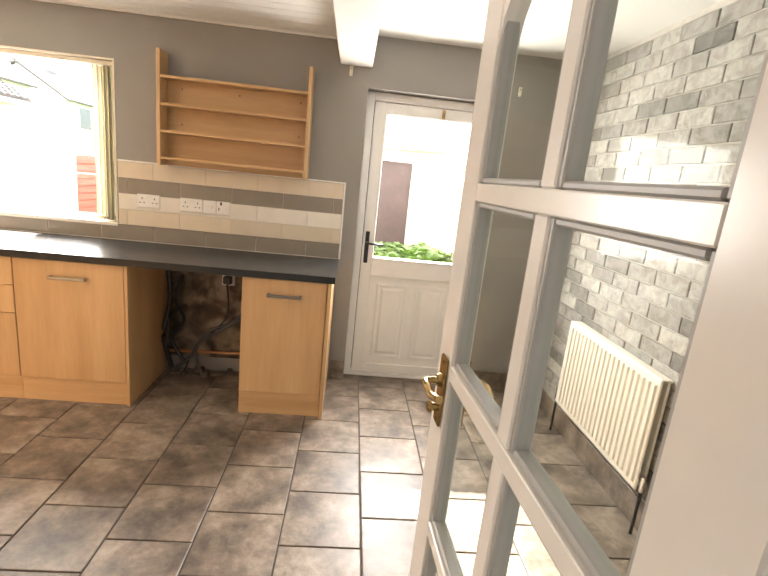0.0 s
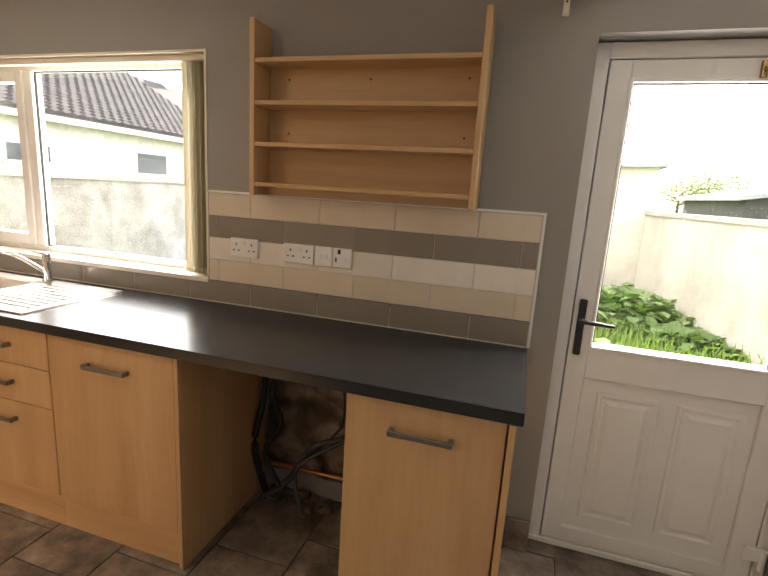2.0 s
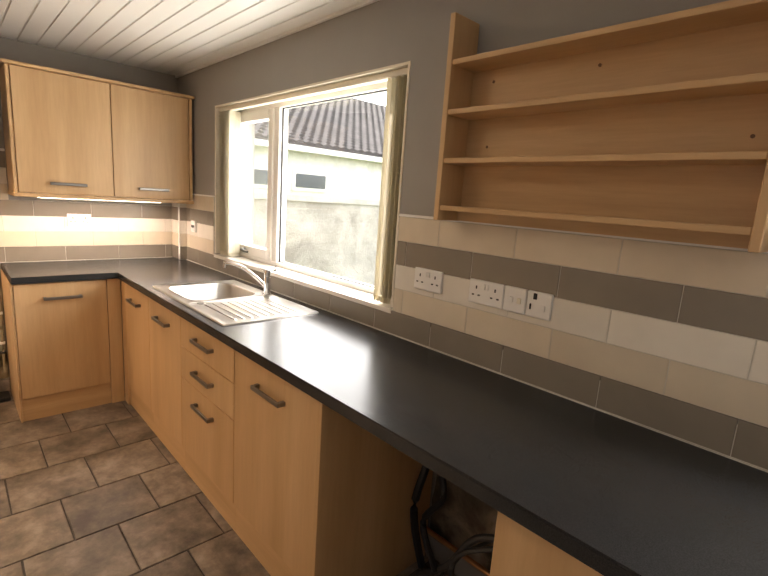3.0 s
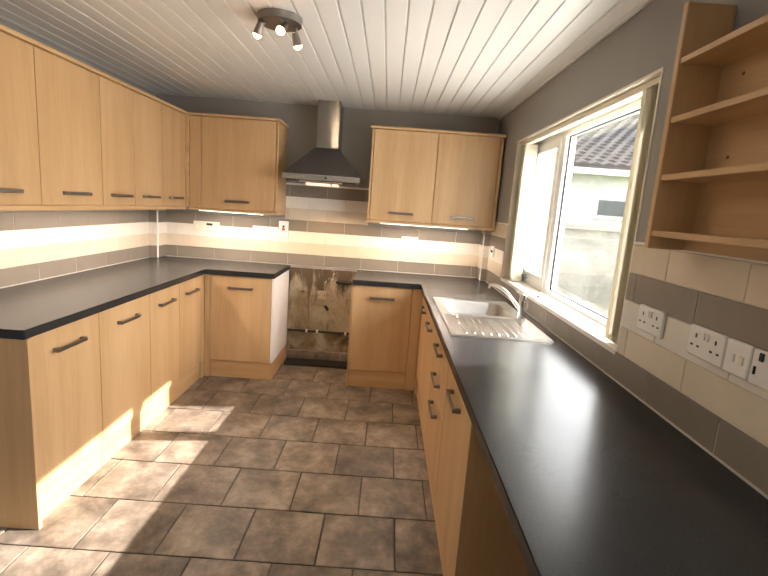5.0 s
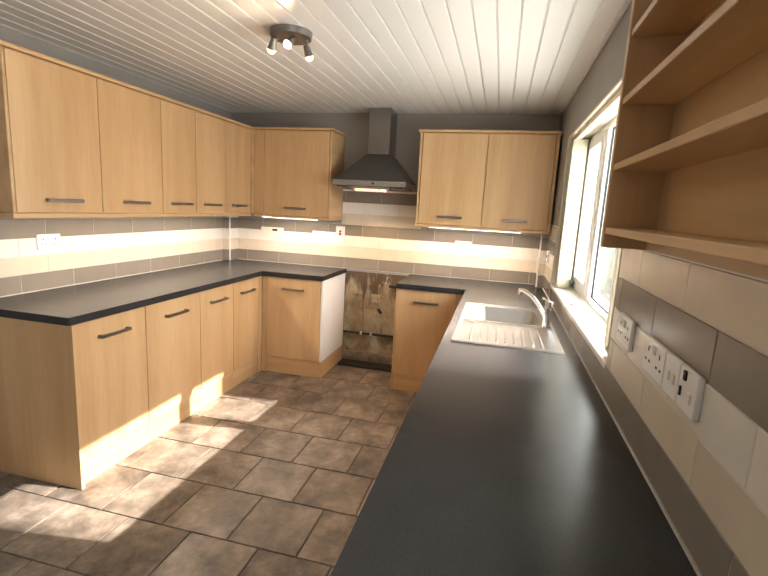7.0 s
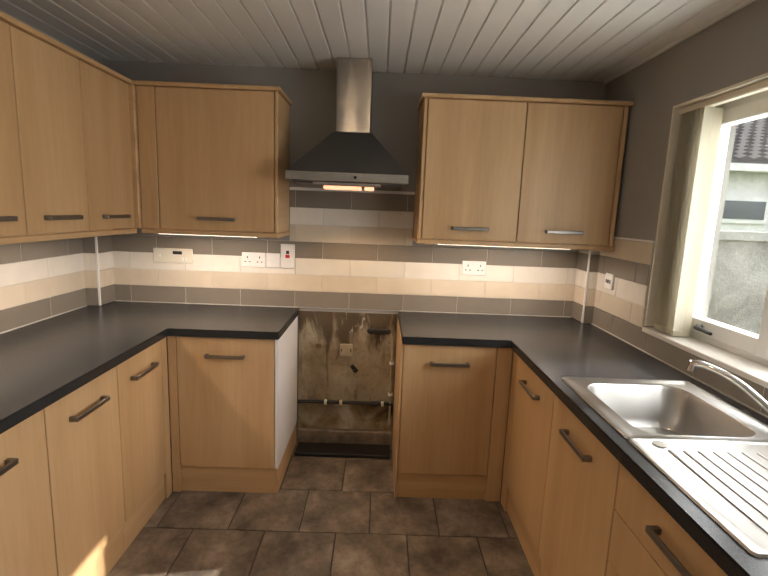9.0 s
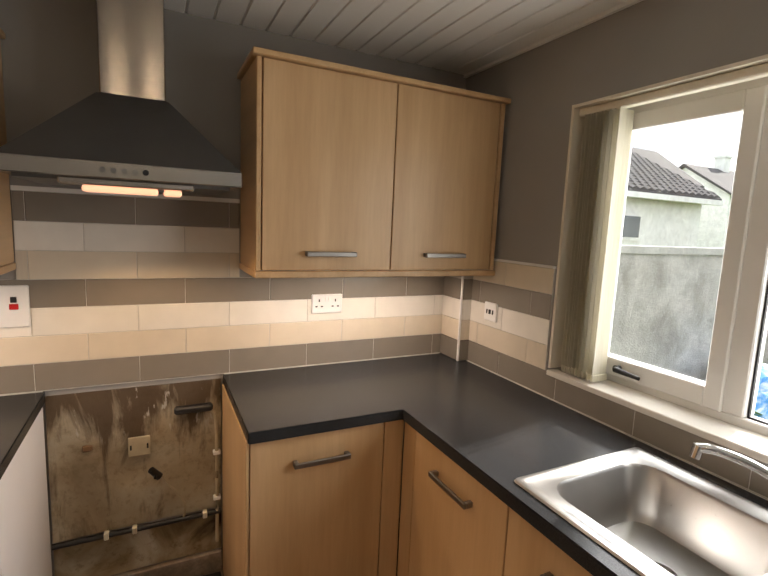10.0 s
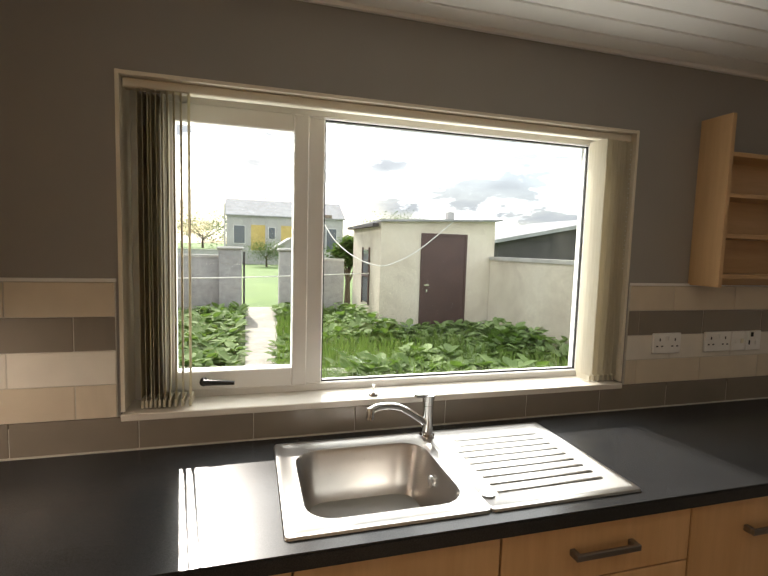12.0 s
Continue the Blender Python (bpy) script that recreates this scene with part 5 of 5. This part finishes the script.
# shed
shed = thing("shed", (4.75, 8.5, G), "cream rendered garden shed with a flat roof and brown door", "shed")
SXA, SXB, SYA, SYB = 3.53, 6.02, 7.32, 9.9
part("wall", boxes((SXA, SXB, SYA, SYB, G, 2.06)), M_RENDER, shed)
bm = bmesh.new()
loft(bm, [[(SXA - 0.03, y, z) , (SXB + 0.12, y, z + 0.11), (SXB + 0.12, y, z + 0.15), (SXA - 0.03, y, z + 0.04)] for y, z in ((SYA - 0.1, 2.062), (SYB, 2.02))], True, True)
part("roof", bm, M_SHEET, shed, "thin grey sheet roof")
bm = bmesh.new()
loft(bm, [[(SXA, y, 2.05), (SXB, y, 2.05), (SXB, y, 2.17), (SXA, y, 2.062)] for y in (SYA + 0.002, SYA + 0.1)], True, True)
part("parapet", bm, M_RENDER, shed)
part("gutter", one(SXA - 0.16, SXA - 0.035, SYA + 0.05, SYB, 1.97, 2.03), M_SLATE, shed, "dark eaves board")
part("plinth", one(SXA - 0.006, SXB + 0.006, SYA - 0.006, SYB, G, 0.02), M_GREYR, shed, "dark painted base band")
dr = part("door", one(4.42, 5.33, SYA - 0.02, SYA + 0.02, G + 0.05, 1.82, bevel=0.004), M_BROWN, shed, "dark brown painted door")
part("door_frame", boxes((4.37, 4.42, SYA - 0.03, SYA + 0.02, G, 1.87), (5.33, 5.38, SYA - 0.03, SYA + 0.02, G, 1.87), (4.42, 5.33, SYA - 0.03, SYA + 0.02, 1.82, 1.87)), M_BROWN, dr)
part("latch", boxes((4.46, 4.56, SYA - 0.035, SYA - 0.02, 0.80, 0.84), (4.49, 4.52, SYA - 0.05, SYA - 0.02, 0.68, 0.74)), M_STEEL, dr, "steel latch and padlock")
sw = part("window", one(SXA - 0.02, SXA - 0.005, 8.2, 8.75, 0.35, 1.5), M_FARGLASS, shed)
part("frame", boxes((SXA - 0.035, SXA - 0.004, 8.15, 8.2, 0.3, 1.55), (SXA - 0.035, SXA - 0.004, 8.75, 8.8, 0.3, 1.55), (SXA - 0.035, SXA - 0.004, 8.2, 8.75, 0.9, 0.95)), M_BROWN, sw)
part("flue", one(5.12, 5.27, 7.75, 7.9, 2.15, 2.36, bevel=0.01), M_GREYR, shed, "short grey roof vent")
wl = solid("washing_line", tube(bmesh.new(), [(2.76, 10.62, 2.36), (2.95, 9.4, 1.72), (3.2, 8.2, 1.34), (3.46, 7.2, 1.2), (3.8, 7.15, 1.28), (4.3, 7.17, 1.55), (5.1, 7.26, 2.18)], 0.012, 6), M_ROPE, "pale slack washing line across the garden", "washing line", smooth=True)
post = thing("line_post", (2.76, 10.72, G), "weathered timber washing line post with a crossbar", "post")
part("post", one(2.72, 2.80, 10.68, 10.76, G, 2.42, bevel=0.008), M_TIMBER, post)
part("crossbar", one(2.40, 3.10, 10.63, 10.68, 2.27, 2.36, bevel=0.006), M_TIMBER, post)
wl2 = solid("washing_line", tube(bmesh.new(), [(-0.88, 5.2, 1.05), (1.0, 6.2, 1.02), (3.5, 8.1, 1.0)], 0.010, 6), M_ROPE, "pale taut washing line fixed to the shed", "washing line", smooth=True)

# boundary walls


def garden_wall(name, p, q, top, thick, mat, label):
    a, b = Vector((*p, 0)), Vector((*q, 0))
    d = (b - a).normalized()
    n = Vector((-d.y, d.x, 0)) * thick / 2
    w = thing(name, ((p[0] + q[0]) / 2, (p[1] + q[1]) / 2, G), label, "garden wall")
    for nm, k, z0, z1, m in (("wall", 1.0, G, top - 0.07, mat), ("coping", 1.25, top - 0.07, top, M_CAP)):
        bm = bmesh.new()
        loft(bm, [[tuple(c) for c in (a - n * k + Vector((0, 0, z)), b - n * k + Vector((0, 0, z)), b + n * k + Vector((0, 0, z)), a + n * k + Vector((0, 0, z)))] for z in (z0, z1)], True, True)
        part(nm, bm, m, w)


garden_wall("boundary_wall", (6.02, 7.31), (7.1, 0.6), 1.43, 0.2, M_RENDER, "cream rendered garden wall with a pale coping")
garden_wall("boundary_wall", (-1.0, 0.6), (-1.0, 5.55), 1.48, 0.2, M_DASH, "pebbledashed garden wall with concrete coping")
garden_wall("boundary_wall", (2.26, 11.0), (3.5, 11.0), 1.22, 0.18, M_GREYR, "low grey rendered wall at the end of the garden")
garden_wall("boundary_wall", (-0.9, 11.1), (0.3, 11.1), 1.25, 0.18, M_GREYR, "low grey rendered wall at the end of the garden")


def pillar(x0, x1, y, top):
    p = thing("gate_pillar", ((x0 + x1) / 2, y, G), "grey rendered gate pillar with a concrete cap", "pillar", "gate pillars")
    part("shaft", one(x0, x1, y - 0.25, y + 0.25, G, top - 0.08, bevel=0.01), M_GREYR, p)
    part("cap", one(x0 - 0.05, x1 + 0.05, y - 0.3, y + 0.3, top - 0.08, top, bevel=0.03), M_CAP, p)


pillar(0.3, 0.84, 10.9, 1.47)
pillar(1.77, 2.25, 10.9, 1.46)
solid("gate_post", rods(((0.9, 10.85, G), (0.9, 10.85, 1.35), 0.025)), M_SLATE, "dark iron gate post", "post")

fence = thing("fence", (-0.9, 8.2, G), "red painted wooden fence panels between concrete posts", "fence")
for k in range(3):
    y = 5.66 + k * 1.7
    part("post", one(-1.0, -0.88, y, y + 0.1, G, 1.45 - 0.12 * k, bevel=0.01), M_CAP, fence)
    for j in range(11):
        z = G + 0.04 + j * 0.135
        if z + 0.13 < 1.42 - 0.12 * k:
            bm = bmesh.new()
            loft(bm, [[(-0.96, yy, z), (-0.925, yy, z), (-0.945, yy, z + 0.145), (-0.96, yy, z + 0.145)] for yy in (y + 0.1, y + 1.7)], True, True)
            part("board", bm, M_FENCE, fence)

# blue sheet
bm = bmesh.new()
N = 22
grid = [[None] * (N + 1) for _ in range(N + 1)]
for i in range(N + 1):
    for j in range(N + 1):
        u, v = i / N, j / N
        edge = min(u, 1 - u, v, 1 - v)
        z = G + 0.02 + min(1, edge * 5) * (0.36 + 0.2 * noise.fractal(Vector((u * 3, v * 3, 1.0)), 0.8, 2, 4)) + 0.04 * noise.noise(Vector((u * 9, v * 9, 3)))
        grid[i][j] = bm.verts.new((-0.86 + u * 0.95 + 0.05 * math.sin(v * 9), 3.3 + v * 1.75 + 0.06 * math.sin(u * 8), max(G + 0.01, z)))
for i in range(N):
    for j in range(N):
        bm.faces.new((grid[i][j], grid[i + 1][j], grid[i + 1][j + 1], grid[i][j + 1]))
ext = bmesh.ops.extrude_face_region(bm, geom=bm.faces[:])
for v in [g for g in ext["geom"] if isinstance(g, bmesh.types.BMVert)]:
    v.co.z = G
solid("tarpaulin", bm, M_TARP, "crumpled blue and white plastic sheet on the ground by the wall", "tarpaulin", smooth=True)


# ---- houses ----
def house(name, x0, x1, y0, y1, z0, eaves, ridge, along, label, wall, roof, windows=(), bands=(), chimneys=()):
    """A gabled house; along: the ridge's direction; windows: (side, a0, a1, z0, z1)."""
    h = thing(name, ((x0 + x1) / 2, (y0 + y1) / 2, z0), label, "house")
    part("wall", one(x0, x1, y0, y1, z0, eaves), wall, h)
    o = 0.25
    bm = bmesh.new()
    if along == "y":
        xm = (x0 + x1) / 2
        sec = [(x0 - o, eaves), (xm, ridge), (x1 + o, eaves), (x1 + o, eaves - 0.12), (xm, ridge - 0.16), (x0 - o, eaves - 0.12)]
        loft(bm, [[(a, y, z) for a, z in sec] for y in (y0 - o, y1 + o)], True, True)
        gb = bmesh.new()
        loft(gb, [[(x0, y, eaves - 0.01), (x1, y, eaves - 0.01), (xm, y, ridge - 0.17)] for y in (y0, y1)], True, True)
    else:
        ym = (y0 + y1) / 2
        sec = [(y0 - o, eaves), (ym, ridge), (y1 + o, eaves), (y1 + o, eaves - 0.12), (ym, ridge - 0.16), (y0 - o, eaves - 0.12)]
        loft(bm, [[(x, a, z) for a, z in sec] for x in (x0 - o, x1 + o)], True, True)
        gb = bmesh.new()
        loft(gb, [[(x, y0, eaves - 0.01), (x, y1, eaves - 0.01), (x, ym, ridge - 0.17)] for x in (x0, x1)], True, True)
    rf = part("roof", bm, roof, h)
    part("gable", gb, wall, h)
    for side, a0, a1, b0, b1 in windows:
        f = 0.06
        if side == "s":
            fr, gl = (a0 - f, a1 + f, y0 - 0.05, y0 - 0.002, b0 - f, b1 + f), (a0, a1, y0 - 0.07, y0 - 0.05, b0, b1)
        else:
            fr, gl = (x1 + 0.002, x1 + 0.05, a0 - f, a1 + f, b0 - f, b1 + f), (x1 + 0.05, x1 + 0.06, a0, a1, b0, b1)
        w = part("window", one(*fr), M_WHITER, h)
        part("pane", one(*gl), M_FARGLASS, w)
    for a0, a1, b0, b1, m in bands:
        part("facade_panel", one(a0, a1, y0 - 0.04, y0 - 0.002, b0, b1), m, h, "coloured facade panel")
    for cx, cy, ct in chimneys:
        part("chimney", boxes((cx - 0.3, cx + 0.3, cy - 0.3, cy + 0.3, eaves, ct - 0.15), (cx - 0.36, cx + 0.36, cy - 0.36, cy + 0.36, ct - 0.15, ct)), wall, rf)
    return h


bung = house("bungalow", -10.5, -4.0, -2.5, 9.0, G, 2.42, 4.3, "y", "white rendered bungalow with a dark tiled roof beyond the garden wall", M_WHITER, M_SLATE,
             [("e", 2.7, 3.4, 1.62, 1.88), ("e", 3.6, 4.3, 1.62, 1.88), ("e", 6.2, 7.0, 1.55, 1.95)])
part("gutter", one(-3.83, -3.7, -2.7, 9.2, 2.28, 2.38), M_WHITER, bung, "white gutter")
# rows of roof tiles, as a joined part
verts, faces = [], []
for r in range(26):
    f0, f1 = r / 26, (r + 1.15) / 26
    xa, xb = -3.75 - f0 * 3.5, -3.75 - f1 * 3.5
    za, zb = 2.43 + f0 * 1.88, 2.43 + f1 * 1.88
    for c in range(56):
        y0 = -2.7 + c * 0.212 + (0.1 if r % 2 else 0)
        k = len(verts)
        for yy, lift in ((y0, 0.025), (y0 + 0.1, 0.06), (y0 + 0.2, 0.025)):
            verts += [(xa, yy, za + lift), (xb, yy, zb + lift - 0.025)]
        verts += [(xa, y0, za), (xa, y0 + 0.2, za)]
        faces += [(k, k + 2, k + 3, k + 1), (k + 2, k + 4, k + 5, k + 3), (k + 6, k + 7, k + 4, k + 2), (k + 6, k + 2, k)]
me = bpy.data.meshes.new("roof_tiles")
me.from_pydata(verts, [], faces)
me.materials.append(M_SLATE)
rt = new("roof_tiles", me)
rt.parent = bung
rt.matrix_parent_inverse = Matrix.Translation(-Vector(bung.matrix_basis.translation))
tagged(rt, "dark roof tiles", kind="stuff")

house("terrace_house", -1.7, 11.8, 55, 63, G - 1.2, 4.85, 6.95, "x", "grey and yellow two-storey house across the green", M_GREYR, M_SHEET,
      [("s", -0.9, 0.3, 1.6, 3.6), ("s", 3.0, 3.7, 2.2, 3.5), ("s", 6.4, 7.1, 2.2, 3.5), ("s", 9.8, 11.0, 0.2, 3.6)],
      [(1.0, 2.6, G, 3.75, M_YELLOW), (4.4, 5.9, G, 3.75, M_YELLOW), (7.8, 9.3, G, 3.75, M_YELLOW)])
house("outhouse", 3.0, 6.4, 44, 49, G - 0.6, 1.0, 2.25, "y", "small grey outhouse before the far house", M_GREYR, M_GREYR)
house("far_house", -17, -9, 40, 48, G, 2.6, 3.9, "x", "distant house with a dark slate roof", M_WHITER, M_SLATE, (), (), [(-9.8, 44, 4.6)])
house("semi_house", -17.5, -12.5, 16.0, 23, G, 4.2, 6.2, "y", "white two-storey house beyond the fences", M_WHITER, M_SLATE, [("e", 17.2, 18.4, 2.7, 3.9), ("e", 20.0, 21.2, 2.7, 3.9)], (), [(-15, 19.5, 7.0)])
house("semi_house", -17.5, -12.5, 26, 33, G, 4.0, 5.8, "y", "white two-storey house beyond the fences", M_WHITER, M_SLATE, [("e", 27.2, 28.4, 2.5, 3.7), ("e", 30.0, 31.2, 2.5, 3.7)], (), [(-15, 29.5, 6.6)])
house("dark_outbuilding", 9.6, 20.0, 13.5, 19, G, 1.95, 3.0, "y", "low dark timber outbuilding with a pale metal roof", M_SLATE, M_SHEET, (), (), [])
garden_wall("boundary_wall", (-30, 40), (60, 40), 1.0, 0.3, M_GREYR, "long grey wall across the green")


def tree(x, y, h, r, seed, name="tree", label="leafy green tree in the distance"):
    rn = random.Random(seed)
    t = thing(name, (x, y, G), label, "tree", "trees")
    rows = [((x, y, G), (x, y, G + h * 0.55), 0.05 * h, 0.025 * h)]
    tips = []
    for k in range(7):
        a = k * 0.9 + rn.random()
        tip = (x + math.cos(a) * r * 0.6, y + math.sin(a) * r * 0.6, G + h * rn.uniform(0.55, 0.9))
        rows.append(((x, y, G + h * rn.uniform(0.3, 0.5)), tip, 0.02 * h, 0.006 * h))
        tips.append(tip)
    part("trunk", rods(*rows, n=7), M_BARK, t)
    spots = []
    for tip in tips + [(x, y, G + h * 0.85)]:
        for _ in range(420):
            v = Vector((rn.gauss(0, 1), rn.gauss(0, 1), rn.gauss(0, 0.75))) * r * 0.33
            spots.append((tip[0] + v.x, tip[1] + v.y, max(G + 0.1, tip[2] + v.z)))
    c = scatter("crown", M_TREE, spots, seed, h * 0.06, "leaf")
    c.parent = t
    c.matrix_parent_inverse = Matrix.Translation((-x, -y, -G))


tree(2.2, 36, 1.7, 1.3, 1, "bush", "round green bush on the green")
tree(3.75, 11.6, 2.05, 0.42, 2)
for k in range(9):
    tree(-40 + k * 13, 130 + (k % 3) * 14, 6 + (k % 4), 9, 20 + k, "tree", "distant hazy green tree line")
solid("street_pole", rods(((-1.2, 42, G), (-1.2, 42, 5.0), 0.09, 0.06)), M_GREYR, "thin grey street pole across the green", "pole")


# ---- small repeated pieces: tiles, bricks ----
def chip(name, mat, bev=0.006, irregular=0.0, seed=0):
    """A unit tile, from 0 to 1 along x and z, thickness along y, with a chamfered face."""
    rn = random.Random(seed)
    j = lambda: rn.uniform(-irregular, irregular)
    b = bev
    base = [(0, 0, 0), (1, 0, 0), (1, 0, 1), (0, 0, 1)]
    mid = [(0, -0.8, 0), (1, -0.8, 0), (1, -0.8, 1), (0, -0.8, 1)]
    top = [(b + j(), -1, b * 2 + j()), (1 - b + j(), -1, b * 2 + j()), (1 - b + j(), -1, 1 - b * 2 + j()), (b + j(), -1, 1 - b * 2 + j())]
    bm = bmesh.new()
    loft(bm, [base, mid, top])
    return mesh_of(name, bm, mat)


TILE_MESH = {"g": chip("wall_tile_grey", M_TGREY), "c": chip("wall_tile_cream", M_TCREAM), "w": chip("wall_tile_ivory", M_TWHITE)}
ROWS = "gcwgcwg"
TH, TL = 0.1035, 0.342


def tiling(name, label, a0, a1, first, last, offset, place, bed):
    """Courses of tiles; place turns (a, z) into a pose; bed: the grout behind."""
    t = tagged(new(name, mesh_of(name, bed, M_GROUT)), label, "", "", "structure")
    for r in range(first, last + 1):
        z = WT + 0.003 + r * TH
        a = a0
        start = offset + (0 if r % 2 == 0 else TL / 2)
        k = math.floor((a0 - start) / TL)
        while a < a1 - 0.004:
            e = min(a1, start + (k + 1) * TL)
            if e - a > 0.012:
                ob = new("tile", TILE_MESH[ROWS[r]])
                ob.parent = t
                ob.matrix_basis = place(a + 0.0012, z + 0.001) @ Matrix.Diagonal((e - a - 0.0024, 0.0085, TH - 0.002, 1))
            a = e
            k += 1
    return t


def on_north(a, z):
    return Matrix.Translation((a, -0.001, z))


def on_west(a, z):
    return Matrix.Translation((0.001, a, z)) @ Matrix.Rotation(radians(90), 4, "Z")


def on_south(a, z):
    # runs backwards along x, so that its face looks into the room
    return Matrix.Translation((a, YS + 0.001, z)) @ Matrix.Diagonal((1, -1, 1, 1))


GT = 0.0075
R5 = WT + 5 * TH + 0.003
R1 = WT + TH + 0.003
tiling("wall_tiles_window", "course of taupe tiles under the window", 0.175, 4.062, 0, 0, 3.145, on_north, one(0.175, 4.064, -GT, -0.0005, WT, 1.0))
tiling("wall_tiles_shelf", "banded taupe and cream wall tiles under the shelf", 2.578, 4.062, 1, 4, 3.145, on_north, one(2.577, 4.064, -GT, -0.0005, R1, R5))
tiling("wall_tiles_corner", "banded taupe and cream wall tiles beside the window", 0.175, 0.692, 1, 4, 0.41, on_north, one(0.175, 0.693, -GT, -0.0005, R1, R5))
tiling("wall_tiles_cooker", "banded taupe and cream wall tiles behind the cooker", YS + 0.08, -0.064, 0, 3, -1.486, on_west, one(0.0005, GT, YS + 0.08, -0.064, WT, WT + 4 * TH + 0.003))
tiling("wall_tiles_hood", "banded taupe and cream wall tiles under the cooker hood", -1.863, -1.102, 4, 6, -1.486, on_west, one(0.0005, GT, -1.863, -1.102, WT + 4 * TH + 0.003, WT + 7 * TH + 0.003))
tiling("wall_tiles_long", "banded taupe and cream wall tiles above the long worktop", 0.175, 2.45, 0, 3, 2.184, on_south, one(0.175, 2.45, YS + 0.0005, YS + GT, WT, WT + 4 * TH + 0.003))
# boxed pipes in the corners
for y0, y1, nm, pl in ((-0.06, -0.0, "boxing_tiles_window", None), (YS, YS + 0.08, "boxing_tiles_long", None)):
    north = y1 == 0.0
    bx = structure("pipe_boxing", one(0.001, 0.165, y0 + (0 if north else 0.001), y1 - (0.001 if north else 0.0), WT + 0.001, UZ0 - 0.002), M_GROUT, "tiled pipe boxing in the corner")
    for r in range(4):
        z = WT + 0.003 + r * TH + 0.001
        ob = new("tile", TILE_MESH[ROWS[r]])
        ob.parent = bx
        if north:
            ob.matrix_basis = Matrix.Translation((0.01, y0, z)) @ Matrix.Diagonal((0.155, 0.0085, TH - 0.002, 1))
        else:
            ob.matrix_basis = Matrix.Translation((0.01, y1, z)) @ Matrix.Diagonal((0.155, -0.0085, TH - 0.002, 1))
        ob = new("tile", TILE_MESH[ROWS[r]])
        ob.parent = bx
        ob.matrix_basis = Matrix.Translation((0.165, y0 + 0.002, z)) @ Matrix.Rotation(radians(90), 4, "Z") @ Matrix.Diagonal((y1 - y0 - 0.004, 0.0085, TH - 0.002, 1))
    part("edge_trim", one(0.164, 0.176, (y0 - 0.0105) if north else y1 - 0.001, (y0 - 0.0005) if north else y1 + 0.0105, WT + 0.002, UZ0 - 0.003, bevel=0.002), M_PLASTIC, bx, "white plastic corner trim")
structure("trim_tile_edges", boxes((2.578, 4.066, -0.0115, -0.001, R5 + 0.001, R5 + 0.011), (4.0645, 4.0745, -0.0115, -0.001, WT, R5 + 0.011), (0.175, 0.695, -0.0115, -0.001, R5 + 0.001, R5 + 0.011),
          (0.001, 0.0115, -1.863, -1.102, WT + 7 * TH + 0.004, WT + 7 * TH + 0.02), (2.451, 2.461, YS + 0.001, YS + 0.0115, WT, WT + 4 * TH)), M_PLASTIC, "white plastic tile trim")

# floor tiles
PX = 0.34
FT = []
for s in range(4):
    rn = random.Random(s)
    bm = bmesh.new()
    w = PX - 0.007
    j = lambda: rn.uniform(-0.0012, 0.0012)
    pts = [(j(), j()), (w + j(), j()), (w + j(), w + j()), (j(), w + j())]
    ctr = (w / 2, w / 2)
    ins = [(ctr[0] + (a - ctr[0]) * 0.982, ctr[1] + (b - ctr[1]) * 0.982) for a, b in pts]
    loft(bm, [[(a, b, -0.006) for a, b in pts], [(a, b, -0.0015) for a, b in pts], [(a, b, 0.0) for a, b in ins]])
    FT.append(mesh_of("floor_tile", bm, M_FTILE))
rn = random.Random(11)
for cx in range(-6, 12):
    x = 1.905 + cx * PX
    off = -0.285 if cx % 2 == 0 else -0.106
    for cy in range(0, 10):
        y = off + 0.34 - (cy + 1) * PX
        if x > XE - 0.01 or x + PX < 0.01 or y < YS - 0.3:
            continue
        if y + PX > 0.03 and not (DX0 < x < DX1):
            sy = (0.0 - y) / PX
            if sy < 0.08:
                continue
        else:
            sy = 1.0
        ob = new("tile", FT[rn.randrange(4)])
        ob.parent = floor
        ob.matrix_basis = Matrix.Translation((x + 0.0035, y + 0.0035, 0)) @ Matrix.Diagonal((1, sy, 1, 1))

# brick slips on the end wall
BR = [chip("brick_slip", M_BRICK, 0.03, 0.022, s) for s in range(6)]
east = bpy.data.objects["wall_east"]
BL, BH = 0.232, 0.0815
for r in range(27):
    z = 0.15 + r * BH
    y = -0.004
    if r % 2:
        y += BL / 2
    while y > -2.9:
        y0, y1 = y - BL + 0.008, min(y, -0.004)
        if y1 - y0 > 0.02 and z + BH < 2.38:
            ob = new("brick", BR[rn.randrange(6)])
            ob.parent = east
            ob.matrix_basis = Matrix.Translation((XE - 0.0005, y1, z)) @ Matrix.Rotation(radians(-90), 4, "Z") @ Matrix.Diagonal((y1 - y0, rn.uniform(0.007, 0.012), BH - 0.008, 1))
        y -= BL
